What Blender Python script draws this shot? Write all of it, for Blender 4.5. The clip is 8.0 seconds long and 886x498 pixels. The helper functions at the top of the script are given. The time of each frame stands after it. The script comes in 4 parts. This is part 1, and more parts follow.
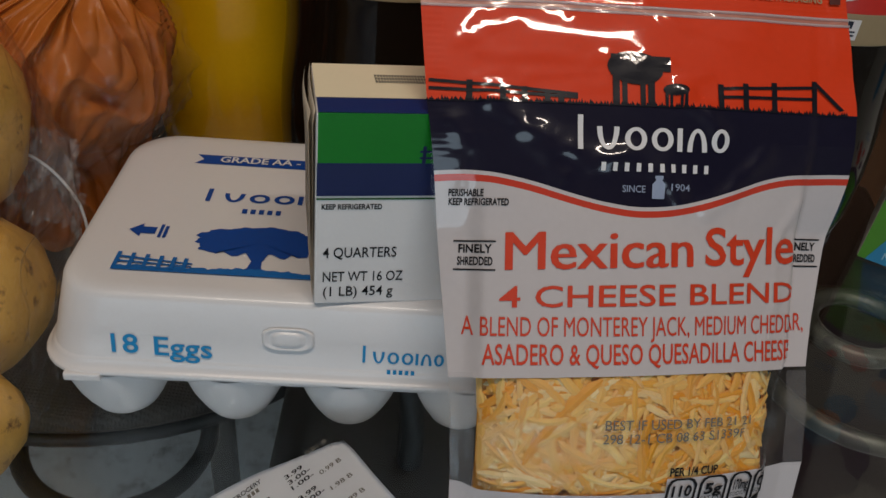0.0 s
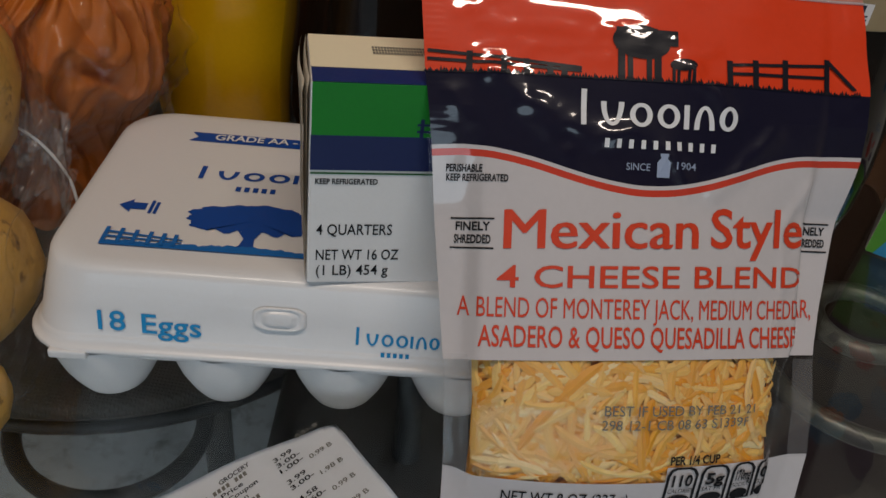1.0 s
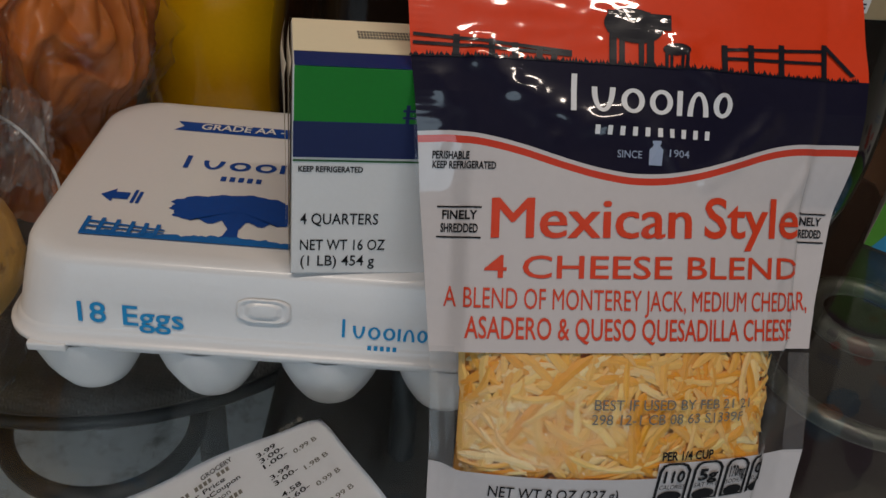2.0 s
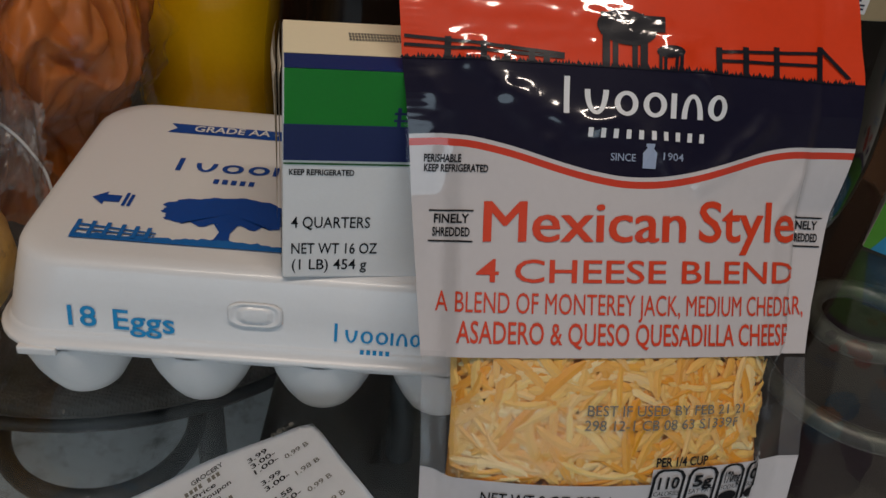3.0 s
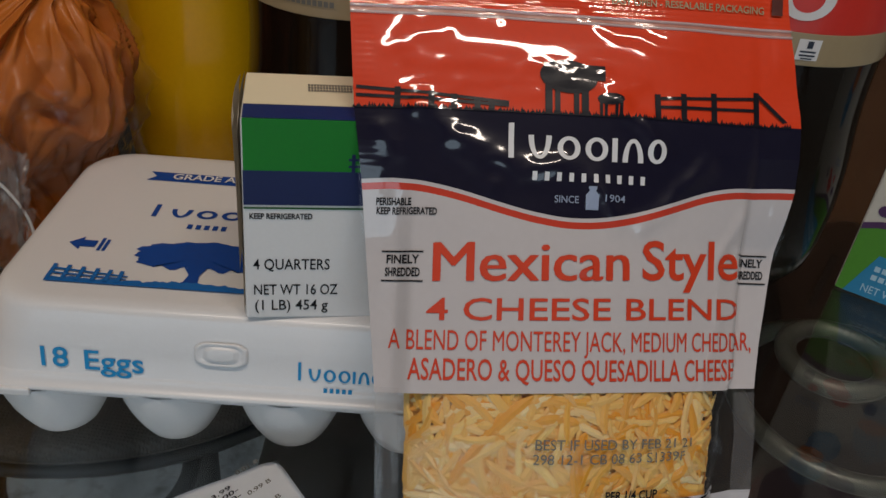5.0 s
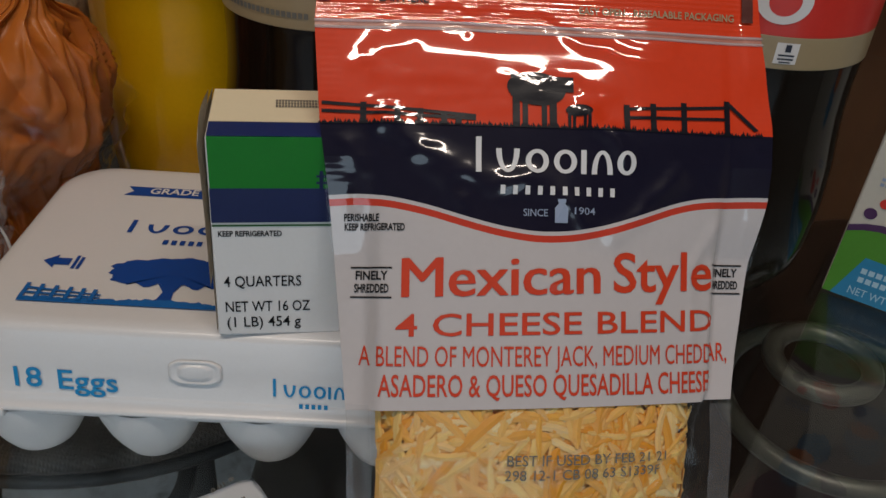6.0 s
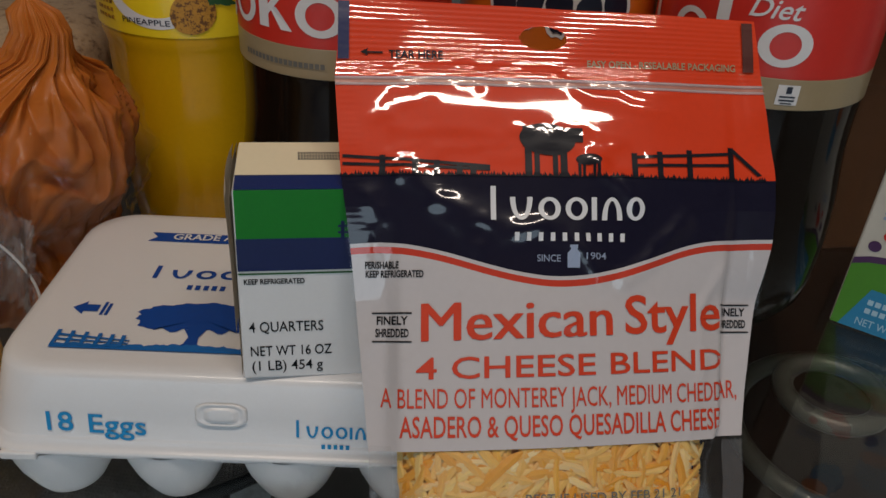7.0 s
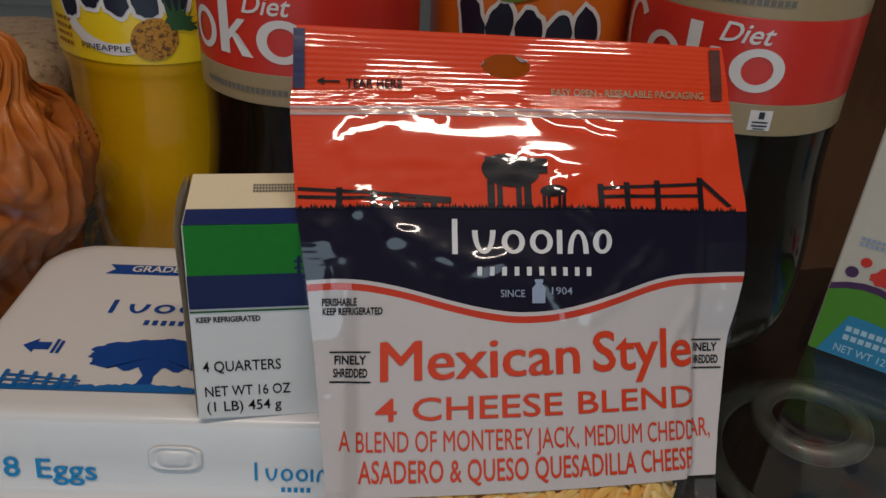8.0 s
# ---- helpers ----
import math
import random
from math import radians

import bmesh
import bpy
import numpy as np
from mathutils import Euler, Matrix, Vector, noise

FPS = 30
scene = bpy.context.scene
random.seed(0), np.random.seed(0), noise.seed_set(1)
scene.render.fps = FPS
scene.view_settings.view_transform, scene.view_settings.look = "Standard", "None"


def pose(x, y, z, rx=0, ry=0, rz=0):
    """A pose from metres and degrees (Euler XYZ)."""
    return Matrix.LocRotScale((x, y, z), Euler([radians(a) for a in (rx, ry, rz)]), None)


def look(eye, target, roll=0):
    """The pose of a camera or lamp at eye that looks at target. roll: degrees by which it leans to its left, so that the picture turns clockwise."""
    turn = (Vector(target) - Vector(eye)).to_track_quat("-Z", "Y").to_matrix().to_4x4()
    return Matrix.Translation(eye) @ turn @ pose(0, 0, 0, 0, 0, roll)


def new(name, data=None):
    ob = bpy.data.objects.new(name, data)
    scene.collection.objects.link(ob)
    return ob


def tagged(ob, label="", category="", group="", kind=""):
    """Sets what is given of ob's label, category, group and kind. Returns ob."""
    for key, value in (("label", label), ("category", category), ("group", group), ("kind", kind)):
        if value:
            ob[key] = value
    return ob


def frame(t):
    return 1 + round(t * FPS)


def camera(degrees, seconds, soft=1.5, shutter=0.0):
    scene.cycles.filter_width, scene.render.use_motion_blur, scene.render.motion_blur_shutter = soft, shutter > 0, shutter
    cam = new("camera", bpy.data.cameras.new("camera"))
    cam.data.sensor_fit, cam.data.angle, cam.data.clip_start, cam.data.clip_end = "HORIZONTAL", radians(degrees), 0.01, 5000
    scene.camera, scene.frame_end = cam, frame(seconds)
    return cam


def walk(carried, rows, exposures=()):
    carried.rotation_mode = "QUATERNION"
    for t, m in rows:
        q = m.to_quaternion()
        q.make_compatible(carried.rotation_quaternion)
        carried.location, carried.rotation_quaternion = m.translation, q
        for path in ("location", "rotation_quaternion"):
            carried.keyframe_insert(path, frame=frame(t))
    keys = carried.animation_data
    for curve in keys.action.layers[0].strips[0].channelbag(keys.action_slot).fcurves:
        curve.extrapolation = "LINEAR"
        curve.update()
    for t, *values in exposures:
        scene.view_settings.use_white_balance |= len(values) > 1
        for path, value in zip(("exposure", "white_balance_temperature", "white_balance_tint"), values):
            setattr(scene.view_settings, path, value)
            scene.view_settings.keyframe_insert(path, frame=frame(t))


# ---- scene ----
cam = camera(56.7, 8.0)
PATH = [
    (0, (0.12, -0.234, 0.268), (0.182, 1.386, -0.903), 5.9),
    (0.5, (0.119, -0.233, 0.264), (0.184, 1.385, -0.909), 6.5),
    (1, (0.123, -0.231, 0.257), (0.178, 1.389, -0.915), 6.7),
    (2.5, (0.129, -0.225, 0.251), (0.183, 1.391, -0.927), 6.8),
    (3, (0.131, -0.224, 0.251), (0.181, 1.393, -0.925), 6.7),
    (3.5, (0.136, -0.224, 0.251), (0.175, 1.397, -0.919), 6.3),
    (4, (0.144, -0.227, 0.249), (0.175, 1.396, -0.919), 6.0),
    (4.5, (0.142, -0.238, 0.255), (0.161, 1.401, -0.892), 5.9),
    (5, (0.15, -0.233, 0.257), (0.162, 1.447, -0.829), 5.5),
    (6.3, (0.161, -0.228, 0.266), (0.156, 1.448, -0.825), 4.0),
    (6.5, (0.159, -0.228, 0.271), (0.147, 1.445, -0.825), 3.7),
    (7, (0.157, -0.234, 0.272), (0.138, 1.478, -0.762), 3.2),
    (7.5, (0.161, -0.225, 0.271), (0.133, 1.511, -0.721), 2.9),
    (8, (0.165, -0.222, 0.272), (0.177, 1.513, -0.723), 3.3),
]
walk(cam, [(t, look(eye, target, roll)) for t, eye, target, roll in PATH])

# ---- light ----
world = bpy.data.worlds.new("room_dark")
world.use_nodes = True
world.node_tree.nodes["Background"].inputs[0].default_value = (0.55, 0.6, 0.7, 1)
world.node_tree.nodes["Background"].inputs[1].default_value = 0.008
scene.world = world


def area(name, eye, target, size, size_y, watts, colour):
    data = bpy.data.lights.new(name, "AREA")
    data.shape, data.size, data.size_y, data.energy, data.color = "RECTANGLE", size, size_y, watts, colour
    ob = new(name, data)
    ob.matrix_world = look(eye, target)
    return ob


area("ceiling_lamp", (0.16, -0.51, 1.50), (0.12, 0.05, 0.05), 1.20, 0.048, 10.2, (1.0, 0.855, 0.73))
# cool fill panel added low in front; the south wall has no window
area("daylight_fill", (0.10, -1.62, 0.30), (0.12, 0.05, 0.10), 2.0, 0.62, 6.9, (0.66, 0.85, 1.0))


# ---- materials ----
def ramp_mix(nt, fac, a, b):
    mix = nt.nodes.new("ShaderNodeMix")
    mix.data_type = "RGBA"
    nt.links.new(fac, mix.inputs["Factor"])
    for key, v in ((6, a), (7, b)):
        if isinstance(v, tuple):
            mix.inputs[key].default_value = (*v, 1)
        else:
            nt.links.new(v, mix.inputs[key])
    return mix.outputs[2]


def noise_out(nt, scale, detail=4, coord="Object", stretch=(1, 1, 1), rough=0.5):
    tc = nt.nodes.new("ShaderNodeTexCoord")
    mp = nt.nodes.new("ShaderNodeMapping")
    mp.inputs["Scale"].default_value = stretch
    nz = nt.nodes.new("ShaderNodeTexNoise")
    nz.inputs["Scale"].default_value, nz.inputs["Detail"].default_value = scale, detail
    nz.inputs["Roughness"].default_value = rough
    nt.links.new(tc.outputs[coord], mp.inputs[0])
    nt.links.new(mp.outputs[0], nz.inputs["Vector"])
    return nz.outputs["Fac"]


def mat(name, colour, rough=0.5, metal=0.0, vary=0.12, scale=40, fine=400, bump=0.1, depth=0.0004, coat=0.0, coat_rough=0.05,
        second=None, stretch=(1, 1, 1), trans=0.0, sub=0.0, bump_scale=None, spec=0.5, coat_ior=1.5):
    m = bpy.data.materials.new(name)
    m.use_nodes = True
    nt = m.node_tree
    p = nt.nodes["Principled BSDF"]
    dark = second or tuple(c * (1 - vary) for c in colour)
    big = noise_out(nt, scale, 3, stretch=stretch)
    small = noise_out(nt, fine, 5, stretch=stretch)
    base = ramp_mix(nt, big, colour, dark)
    base = ramp_mix(nt, small, base, tuple(min(1, c * (1 + vary * 0.5)) for c in colour))
    nt.links.new(base, p.inputs["Base Color"])
    rr = nt.nodes.new("ShaderNodeMapRange")
    rr.inputs["To Min"].default_value, rr.inputs["To Max"].default_value = max(0.02, rough * 0.8), min(1, rough * 1.2)
    nt.links.new(small, rr.inputs["Value"])
    nt.links.new(rr.outputs[0], p.inputs["Roughness"])
    p.inputs["Metallic"].default_value = metal
    p.inputs["Specular IOR Level"].default_value = spec
    p.inputs["Coat Weight"].default_value = coat
    p.inputs["Coat Roughness"].default_value = coat_rough
    p.inputs["Coat IOR"].default_value = coat_ior
    p.inputs["Transmission Weight"].default_value = trans
    if sub:
        p.inputs["Subsurface Weight"].default_value = sub
        p.inputs["Subsurface Radius"].default_value = (0.006, 0.004, 0.002)
        p.inputs["Subsurface Scale"].default_value = 1.0
    if bump:
        bp = nt.nodes.new("ShaderNodeBump")
        bp.inputs["Strength"].default_value, bp.inputs["Distance"].default_value = bump, depth
        src = small if bump_scale is None else noise_out(nt, bump_scale, 3, stretch=stretch)
        nt.links.new(src, bp.inputs["Height"])
        nt.links.new(bp.outputs[0], p.inputs["Normal"])
        if coat:
            nt.links.new(bp.outputs[0], p.inputs["Coat Normal"])
    return m


def film(name, rough=0.06, bump_scale=70, strength=0.5, tint=(1, 1, 1), haze=0.0):
    """Clear plastic film: what lies behind shows through, with a gloss on it."""
    m = bpy.data.materials.new(name)
    m.use_nodes = True
    nt = m.node_tree
    nt.nodes.remove(nt.nodes["Principled BSDF"])
    out = nt.nodes["Material Output"]
    tr, gl, fr = (nt.nodes.new(k) for k in ("ShaderNodeBsdfTransparent", "ShaderNodeBsdfGlossy", "ShaderNodeLayerWeight"))
    tr.inputs[0].default_value = (*tint, 1)
    gl.inputs["Roughness"].default_value = rough
    bp = nt.nodes.new("ShaderNodeBump")
    bp.inputs["Strength"].default_value, bp.inputs["Distance"].default_value = strength, 0.003
    nt.links.new(noise_out(nt, bump_scale, 2), bp.inputs["Height"])
    nt.links.new(bp.outputs[0], gl.inputs["Normal"])
    pw, mr = nt.nodes.new("ShaderNodeMath"), nt.nodes.new("ShaderNodeMapRange")
    pw.operation, pw.inputs[1].default_value = "POWER", 4
    mr.inputs["To Min"].default_value, mr.inputs["To Max"].default_value = 0.022, 0.7
    nt.links.new(fr.outputs["Facing"], pw.inputs[0])
    nt.links.new(pw.outputs[0], mr.inputs["Value"])
    mx = nt.nodes.new("ShaderNodeMixShader")
    nt.links.new(mr.outputs[0], mx.inputs[0])
    nt.links.new(tr.outputs[0], mx.inputs[1])
    nt.links.new(gl.outputs[0], mx.inputs[2])
    last = mx.outputs[0]
    if haze:
        df, mz = nt.nodes.new("ShaderNodeBsdfDiffuse"), nt.nodes.new("ShaderNodeMixShader")
        df.inputs[0].default_value = (0.75, 0.75, 0.78, 1)
        mz.inputs[0].default_value = haze
        nt.links.new(last, mz.inputs[1])
        nt.links.new(df.outputs[0], mz.inputs[2])
        last = mz.outputs[0]
    nt.links.new(last, out.inputs["Surface"])
    return m


def glass_mat(name, colour, rough=0.02):
    m = bpy.data.materials.new(name)
    m.use_nodes = True
    p = m.node_tree.nodes["Principled BSDF"]
    p.inputs["Base Color"].default_value = (*colour, 1)
    p.inputs["Transmission Weight"].default_value = 1
    p.inputs["Roughness"].default_value = rough
    p.inputs["IOR"].default_value = 1.48
    return m


def island_mat(name, colours, rough=0.55, sub=0.0):
    """Each loose piece takes its own shade."""
    m = bpy.data.materials.new(name)
    m.use_nodes = True
    nt = m.node_tree
    p = nt.nodes["Principled BSDF"]
    geo, cr = nt.nodes.new("ShaderNodeNewGeometry"), nt.nodes.new("ShaderNodeValToRGB")
    cr.color_ramp.elements[0].color, cr.color_ramp.elements[1].color = (*colours[0], 1), (*colours[-1], 1)
    for i, c in enumerate(colours[1:-1]):
        cr.color_ramp.elements.new((i + 1) / (len(colours) - 1)).color = (*c, 1)
    nt.links.new(geo.outputs["Random Per Island"], cr.inputs[0])
    base = ramp_mix(nt, noise_out(nt, 300, 3), cr.outputs[0], colours[0])
    mix = nt.nodes.new("ShaderNodeMix")
    mix.data_type = "RGBA"
    mix.inputs["Factor"].default_value = 0.25
    nt.links.new(cr.outputs[0], mix.inputs[6])
    nt.links.new(base, mix.inputs[7])
    nt.links.new(mix.outputs[2], p.inputs["Base Color"])
    p.inputs["Roughness"].default_value = rough
    if sub:
        p.inputs["Subsurface Weight"].default_value = sub
        p.inputs["Subsurface Radius"].default_value = (0.004, 0.003, 0.001)
        p.inputs["Subsurface Scale"].default_value = 1.0
    return m


FOAM = mat("foam_white", (0.74, 0.735, 0.745), 0.42, vary=0.04, scale=25, fine=700, bump=0.10, depth=0.0003, coat=0.45, coat_rough=0.14)
INK_BLUE = mat("ink_royal_blue", (0.005, 0.060, 0.31), 0.5, spec=0.25, vary=0.25, scale=120, bump=0.05)
INK_MID = mat("ink_mid_blue", (0.010, 0.13, 0.42), 0.5, spec=0.25, vary=0.25, scale=120, bump=0.05)
INK_SKY = mat("ink_sky_blue", (0.015, 0.27, 0.58), 0.5, spec=0.25, vary=0.2, scale=150, bump=0.05)
INK_BLACK = mat("ink_black", (0.012, 0.012, 0.014), 0.5, spec=0.15, vary=0.3, scale=200, bump=0.05)
INK_WHITE = mat("ink_white", (0.72, 0.72, 0.74), 0.4, vary=0.06, scale=200, bump=0.05)
INK_PALE = mat("ink_pale_blue", (0.30, 0.36, 0.50), 0.4, vary=0.1, bump=0.05)
INK_RED = mat("ink_red", (0.66, 0.052, 0.016), 0.4, vary=0.1, bump=0.05)
INK_GREY = mat("ink_worn_grey", (0.16, 0.15, 0.13), 0.6, vary=0.4, scale=500, bump=0.05)
CARD_CREAM = mat("card_cream", (0.96, 0.87, 0.63), 0.5, vary=0.06, scale=30, fine=700, bump=0.1)
CARD_WHITE = mat("card_white", (0.80, 0.78, 0.77), 0.38, vary=0.05, scale=30, fine=700, bump=0.08, coat=0.2, coat_rough=0.25)
CARD_GREEN = mat("card_green", (0.004, 0.20, 0.012), 0.45, spec=0.25, vary=0.18, scale=30, fine=700, bump=0.08, coat=0.2, coat_rough=0.25)
CARD_DKGREEN = mat("card_dark_green", (0.005, 0.09, 0.012), 0.4, vary=0.2)
CARD_NAVY = mat("card_navy", (0.008, 0.016, 0.085), 0.45, spec=0.25, vary=0.2, scale=30, fine=700, bump=0.08, coat=0.2, coat_rough=0.25)
# the navy card again, brighter and bluer: the top's light is in the colour
CARD_NAVY_LIT = mat("card_navy_lit", (0.008, 0.030, 0.16), 0.45, spec=0.2, vary=0.2, scale=30, fine=700, bump=0.08)
EDGE_DARK = mat("edge_mark_brown", (0.10, 0.03, 0.025), 0.4, spec=0.2, vary=0.2)
CARD_EDGE = mat("card_raw_edge", (0.72, 0.66, 0.56), 0.8, vary=0.15, scale=200)
B = dict(coat_ior=1.6, coat=1.0, coat_rough=0.045, bump=0.04, depth=0.003, bump_scale=34, spec=0.15)
BAG_RED = mat("film_red", (0.74, 0.050, 0.010), 0.42, vary=0.1, scale=30, **B)
BAG_NAVY = mat("film_navy", (0.010, 0.009, 0.024), 0.40, vary=0.2, scale=30, **{**B, "spec": 0.1, "coat_rough": 0.09})
BAG_BLACK = mat("film_black", (0.010, 0.010, 0.016), 0.35, vary=0.2, scale=30, **B)
BAG_WHITE = mat("film_white", (0.59, 0.55, 0.555), 0.4, vary=0.06, scale=30, **B)
BAG_STRIPE = mat("film_stripe", (0.60, 0.055, 0.03), 0.4, vary=0.1, **B)
BAG_CLEAR = film("film_clear", 0.05, 40, 0.35)
BAG_SEAM = film("film_seam", 0.08, 60, 0.8, haze=0.08)
BAG_ZIP = mat("film_zip", (0.50, 0.20, 0.15), 0.3, vary=0.3, scale=60, coat=0.8, coat_rough=0.04, bump=0.3, depth=0.002, bump_scale=80)
BAG_WINDOW = film("film_window", 0.05, 40, 0.35, haze=0.02)
BAG_HAZY = film("film_hazy", 0.10, 60, 0.6, haze=0.32)
CHEESE = island_mat("cheese_shreds", [(0.86, 0.31, 0.004), (0.97, 0.72, 0.26), (0.82, 0.32, 0.005), (0.98, 0.80, 0.40), (0.88, 0.37, 0.006), (0.97, 0.72, 0.26), (0.84, 0.31, 0.004)], 0.5, 0.2)
CHEESE_MASS = mat("cheese_mass", (0.92, 0.36, 0.010), 0.6, vary=0.5, scale=90, second=(0.95, 0.58, 0.14), bump=0.8, depth=0.003, bump_scale=160)
COLA = mat("cola_bottle", (0.008, 0.005, 0.003), 0.12, vary=0.3, scale=15, bump=0.05, spec=0.15, coat=0.2, coat_rough=0.05)
YELLOW_SODA = mat("yellow_soda", (0.70, 0.37, 0.004), 0.22, vary=0.12, scale=8, bump=0.03, spec=0.3, coat=0.4, coat_rough=0.05)
ORANGE_SODA = mat("orange_soda", (0.55, 0.13, 0.004), 0.16, vary=0.12, scale=8, bump=0.03, coat=0.8, coat_rough=0.05)
LABEL_RED = mat("label_red", (0.66, 0.028, 0.016), 0.4, vary=0.12, scale=25, coat=0.2, coat_rough=0.15, bump=0.1)
LABEL_TAN = mat("label_tan", (0.36, 0.27, 0.15), 0.4, vary=0.1, scale=25, coat=0.15, coat_rough=0.15, bump=0.1)
LABEL_YELLOW = mat("label_yellow", (0.92, 0.64, 0.015), 0.32, vary=0.06, scale=25, coat=0.4, coat_rough=0.15, bump=0.1)
LABEL_ORANGE = mat("label_orange", (0.72, 0.16, 0.012), 0.32, vary=0.08, scale=25, coat=0.4, coat_rough=0.15, bump=0.1)
MARK_WHITE = mat("mark_white", (0.76, 0.73, 0.72), 0.4, vary=0.05)
MARK_NAVY = mat("mark_navy", (0.010, 0.012, 0.03), 0.4, vary=0.2)
FRUIT = mat("fruit_gold", (0.50, 0.24, 0.02), 0.5, vary=0.5, scale=260, second=(0.25, 0.09, 0.006))
LEAF = mat("leaf_green", (0.02, 0.09, 0.025), 0.5, vary=0.5, scale=200)
LEAF_BRIGHT = mat("leaf_bright", (0.13, 0.24, 0.02), 0.5, vary=0.3, scale=100)
CAP_RED = mat("cap_red", (0.45, 0.03, 0.02), 0.4)
CAP_TAN = mat("cap_tan", (0.5, 0.4, 0.24), 0.4)
ORANGE_BAG = mat("orange_plastic", (0.47, 0.135, 0.018), 0.48, vary=0.3, scale=14, fine=120, second=(0.33, 0.080, 0.012), coat=0.10, coat_rough=0.15, spec=0.25,
                 bump=0.3, depth=0.002, bump_scale=60, sub=0.1)
POTATO = mat("potato_skin", (0.66, 0.39, 0.085), 0.42, vary=0.35, scale=22, fine=260, second=(0.45, 0.22, 0.04), coat=0.3, coat_rough=0.08, bump=0.6, depth=0.002, bump_scale=90)


def speckle(m, colour, scale, low, high):
    """Darker flecks over a material's colour."""
    nt = m.node_tree
    p = nt.nodes["Principled BSDF"]
    old = p.inputs["Base Color"].links[0].from_socket
    rg = nt.nodes.new("ShaderNodeMapRange")
    rg.inputs["From Min"].default_value, rg.inputs["From Max"].default_value = low, high
    nt.links.new(noise_out(nt, scale, 6, rough=0.7), rg.inputs["Value"])
    nt.links.new(ramp_mix(nt, rg.outputs[0], old, colour), p.inputs["Base Color"])


speckle(POTATO, (0.16, 0.07, 0.02), 130, 0.56, 0.70)
PAPER = mat("receipt_paper", (0.88, 0.89, 0.92), 0.55, vary=0.04, scale=20, fine=600, bump=0.05)
GLASS = glass_mat("table_glass", (0.86, 0.90, 0.90))
IRON = mat("dark_iron", (0.011, 0.013, 0.015), 0.5, 0.3, vary=0.4, scale=60, fine=500, bump=0.3)
RING_METAL = mat("aged_bronze_green", (0.045, 0.046, 0.038), 0.36, 0.5, vary=0.4, scale=30, fine=300, bump=0.2)
DARK_WOOD = mat("dark_woven_wood", (0.085, 0.064, 0.048), 0.5, vary=0.6, scale=9, fine=60, second=(0.045, 0.034, 0.026), stretch=(1, 14, 1), bump=0.4, depth=0.002)
LEATHER = mat("black_brown_leather", (0.008, 0.006, 0.005), 0.42, vary=0.5, scale=8, fine=300, second=(0.022, 0.014, 0.011), bump=0.3)
BROWN_WALL = mat("brown_wood_board", (0.085, 0.036, 0.015), 0.6, spec=0.2, vary=0.5, scale=10, fine=90, second=(0.030, 0.013, 0.006), stretch=(1, 1, 0.15), bump=0.3)
GREY_WALL = mat("grey_blue_plaster", (0.24, 0.27, 0.28), 0.8, vary=0.1, scale=6, fine=120, bump=0.3)
WARM_WALL = mat("warm_plaster", (0.32, 0.27, 0.23), 0.85, vary=0.1, scale=5, fine=120, bump=0.3)
FLOOR_TILE = mat("grey_floor_tile", (0.74, 0.79, 0.82), 0.4, vary=0.2, scale=9, fine=150, bump=0.2)
CEIL = mat("ceiling_paint", (0.42, 0.40, 0.38), 0.9, vary=0.04, scale=6, fine=120)
BOX_CREAM = mat("cereal_cream", (0.58, 0.53, 0.45), 0.4, vary=0.08, scale=40, coat=0.2, coat_rough=0.2)
BOX_GREEN = mat("cereal_green", (0.07, 0.26, 0.015), 0.4, vary=0.15, coat=0.2, coat_rough=0.2)
BOX_BLUE = mat("cereal_blue", (0.015, 0.22, 0.42), 0.4, vary=0.15, coat=0.2, coat_rough=0.2)
BOX_PALE = mat("cereal_pale_blue", (0.40, 0.58, 0.68), 0.4, vary=0.1)
BOX_PURPLE = mat("cereal_purple", (0.07, 0.02, 0.09), 0.4, vary=0.2, coat=0.2, coat_rough=0.2)
TAN_BREAD = mat("tan_bread", (0.42, 0.30, 0.19), 0.7, vary=0.4, scale=40, fine=300, second=(0.26, 0.16, 0.09), bump=0.4)
speckle(TAN_BREAD, (0.16, 0.09, 0.05), 120, 0.52, 0.66)


def weave(m, pitch, depth):
    """Over-and-under threads, pitch metres apart, as relief and shade."""
    nt = m.node_tree
    p = nt.nodes["Principled BSDF"]
    tc = nt.nodes.new("ShaderNodeTexCoord")
    threads = []
    for axis in ("X", "Y"):
        wv = nt.nodes.new("ShaderNodeTexWave")
        wv.bands_direction = axis
        wv.inputs["Scale"].default_value = 0.314 / pitch
        wv.inputs["Distortion"].default_value = 0.6
        nt.links.new(tc.outputs["Object"], wv.inputs["Vector"])
        threads.append(wv.outputs["Fac"])
    mul = nt.nodes.new("ShaderNodeMath")
    mul.operation = "MULTIPLY"
    nt.links.new(threads[0], mul.inputs[0])
    nt.links.new(threads[1], mul.inputs[1])
    old = p.inputs["Base Color"].links[0].from_socket
    nt.links.new(ramp_mix(nt, mul.outputs[0], (0.014, 0.011, 0.009), old), p.inputs["Base Color"])
    bp = nt.nodes.new("ShaderNodeBump")
    bp.inputs["Strength"].default_value, bp.inputs["Distance"].default_value = 0.8, depth
    nt.links.new(mul.outputs[0], bp.inputs["Height"])
    nt.links.new(bp.outputs[0], p.inputs["Normal"])


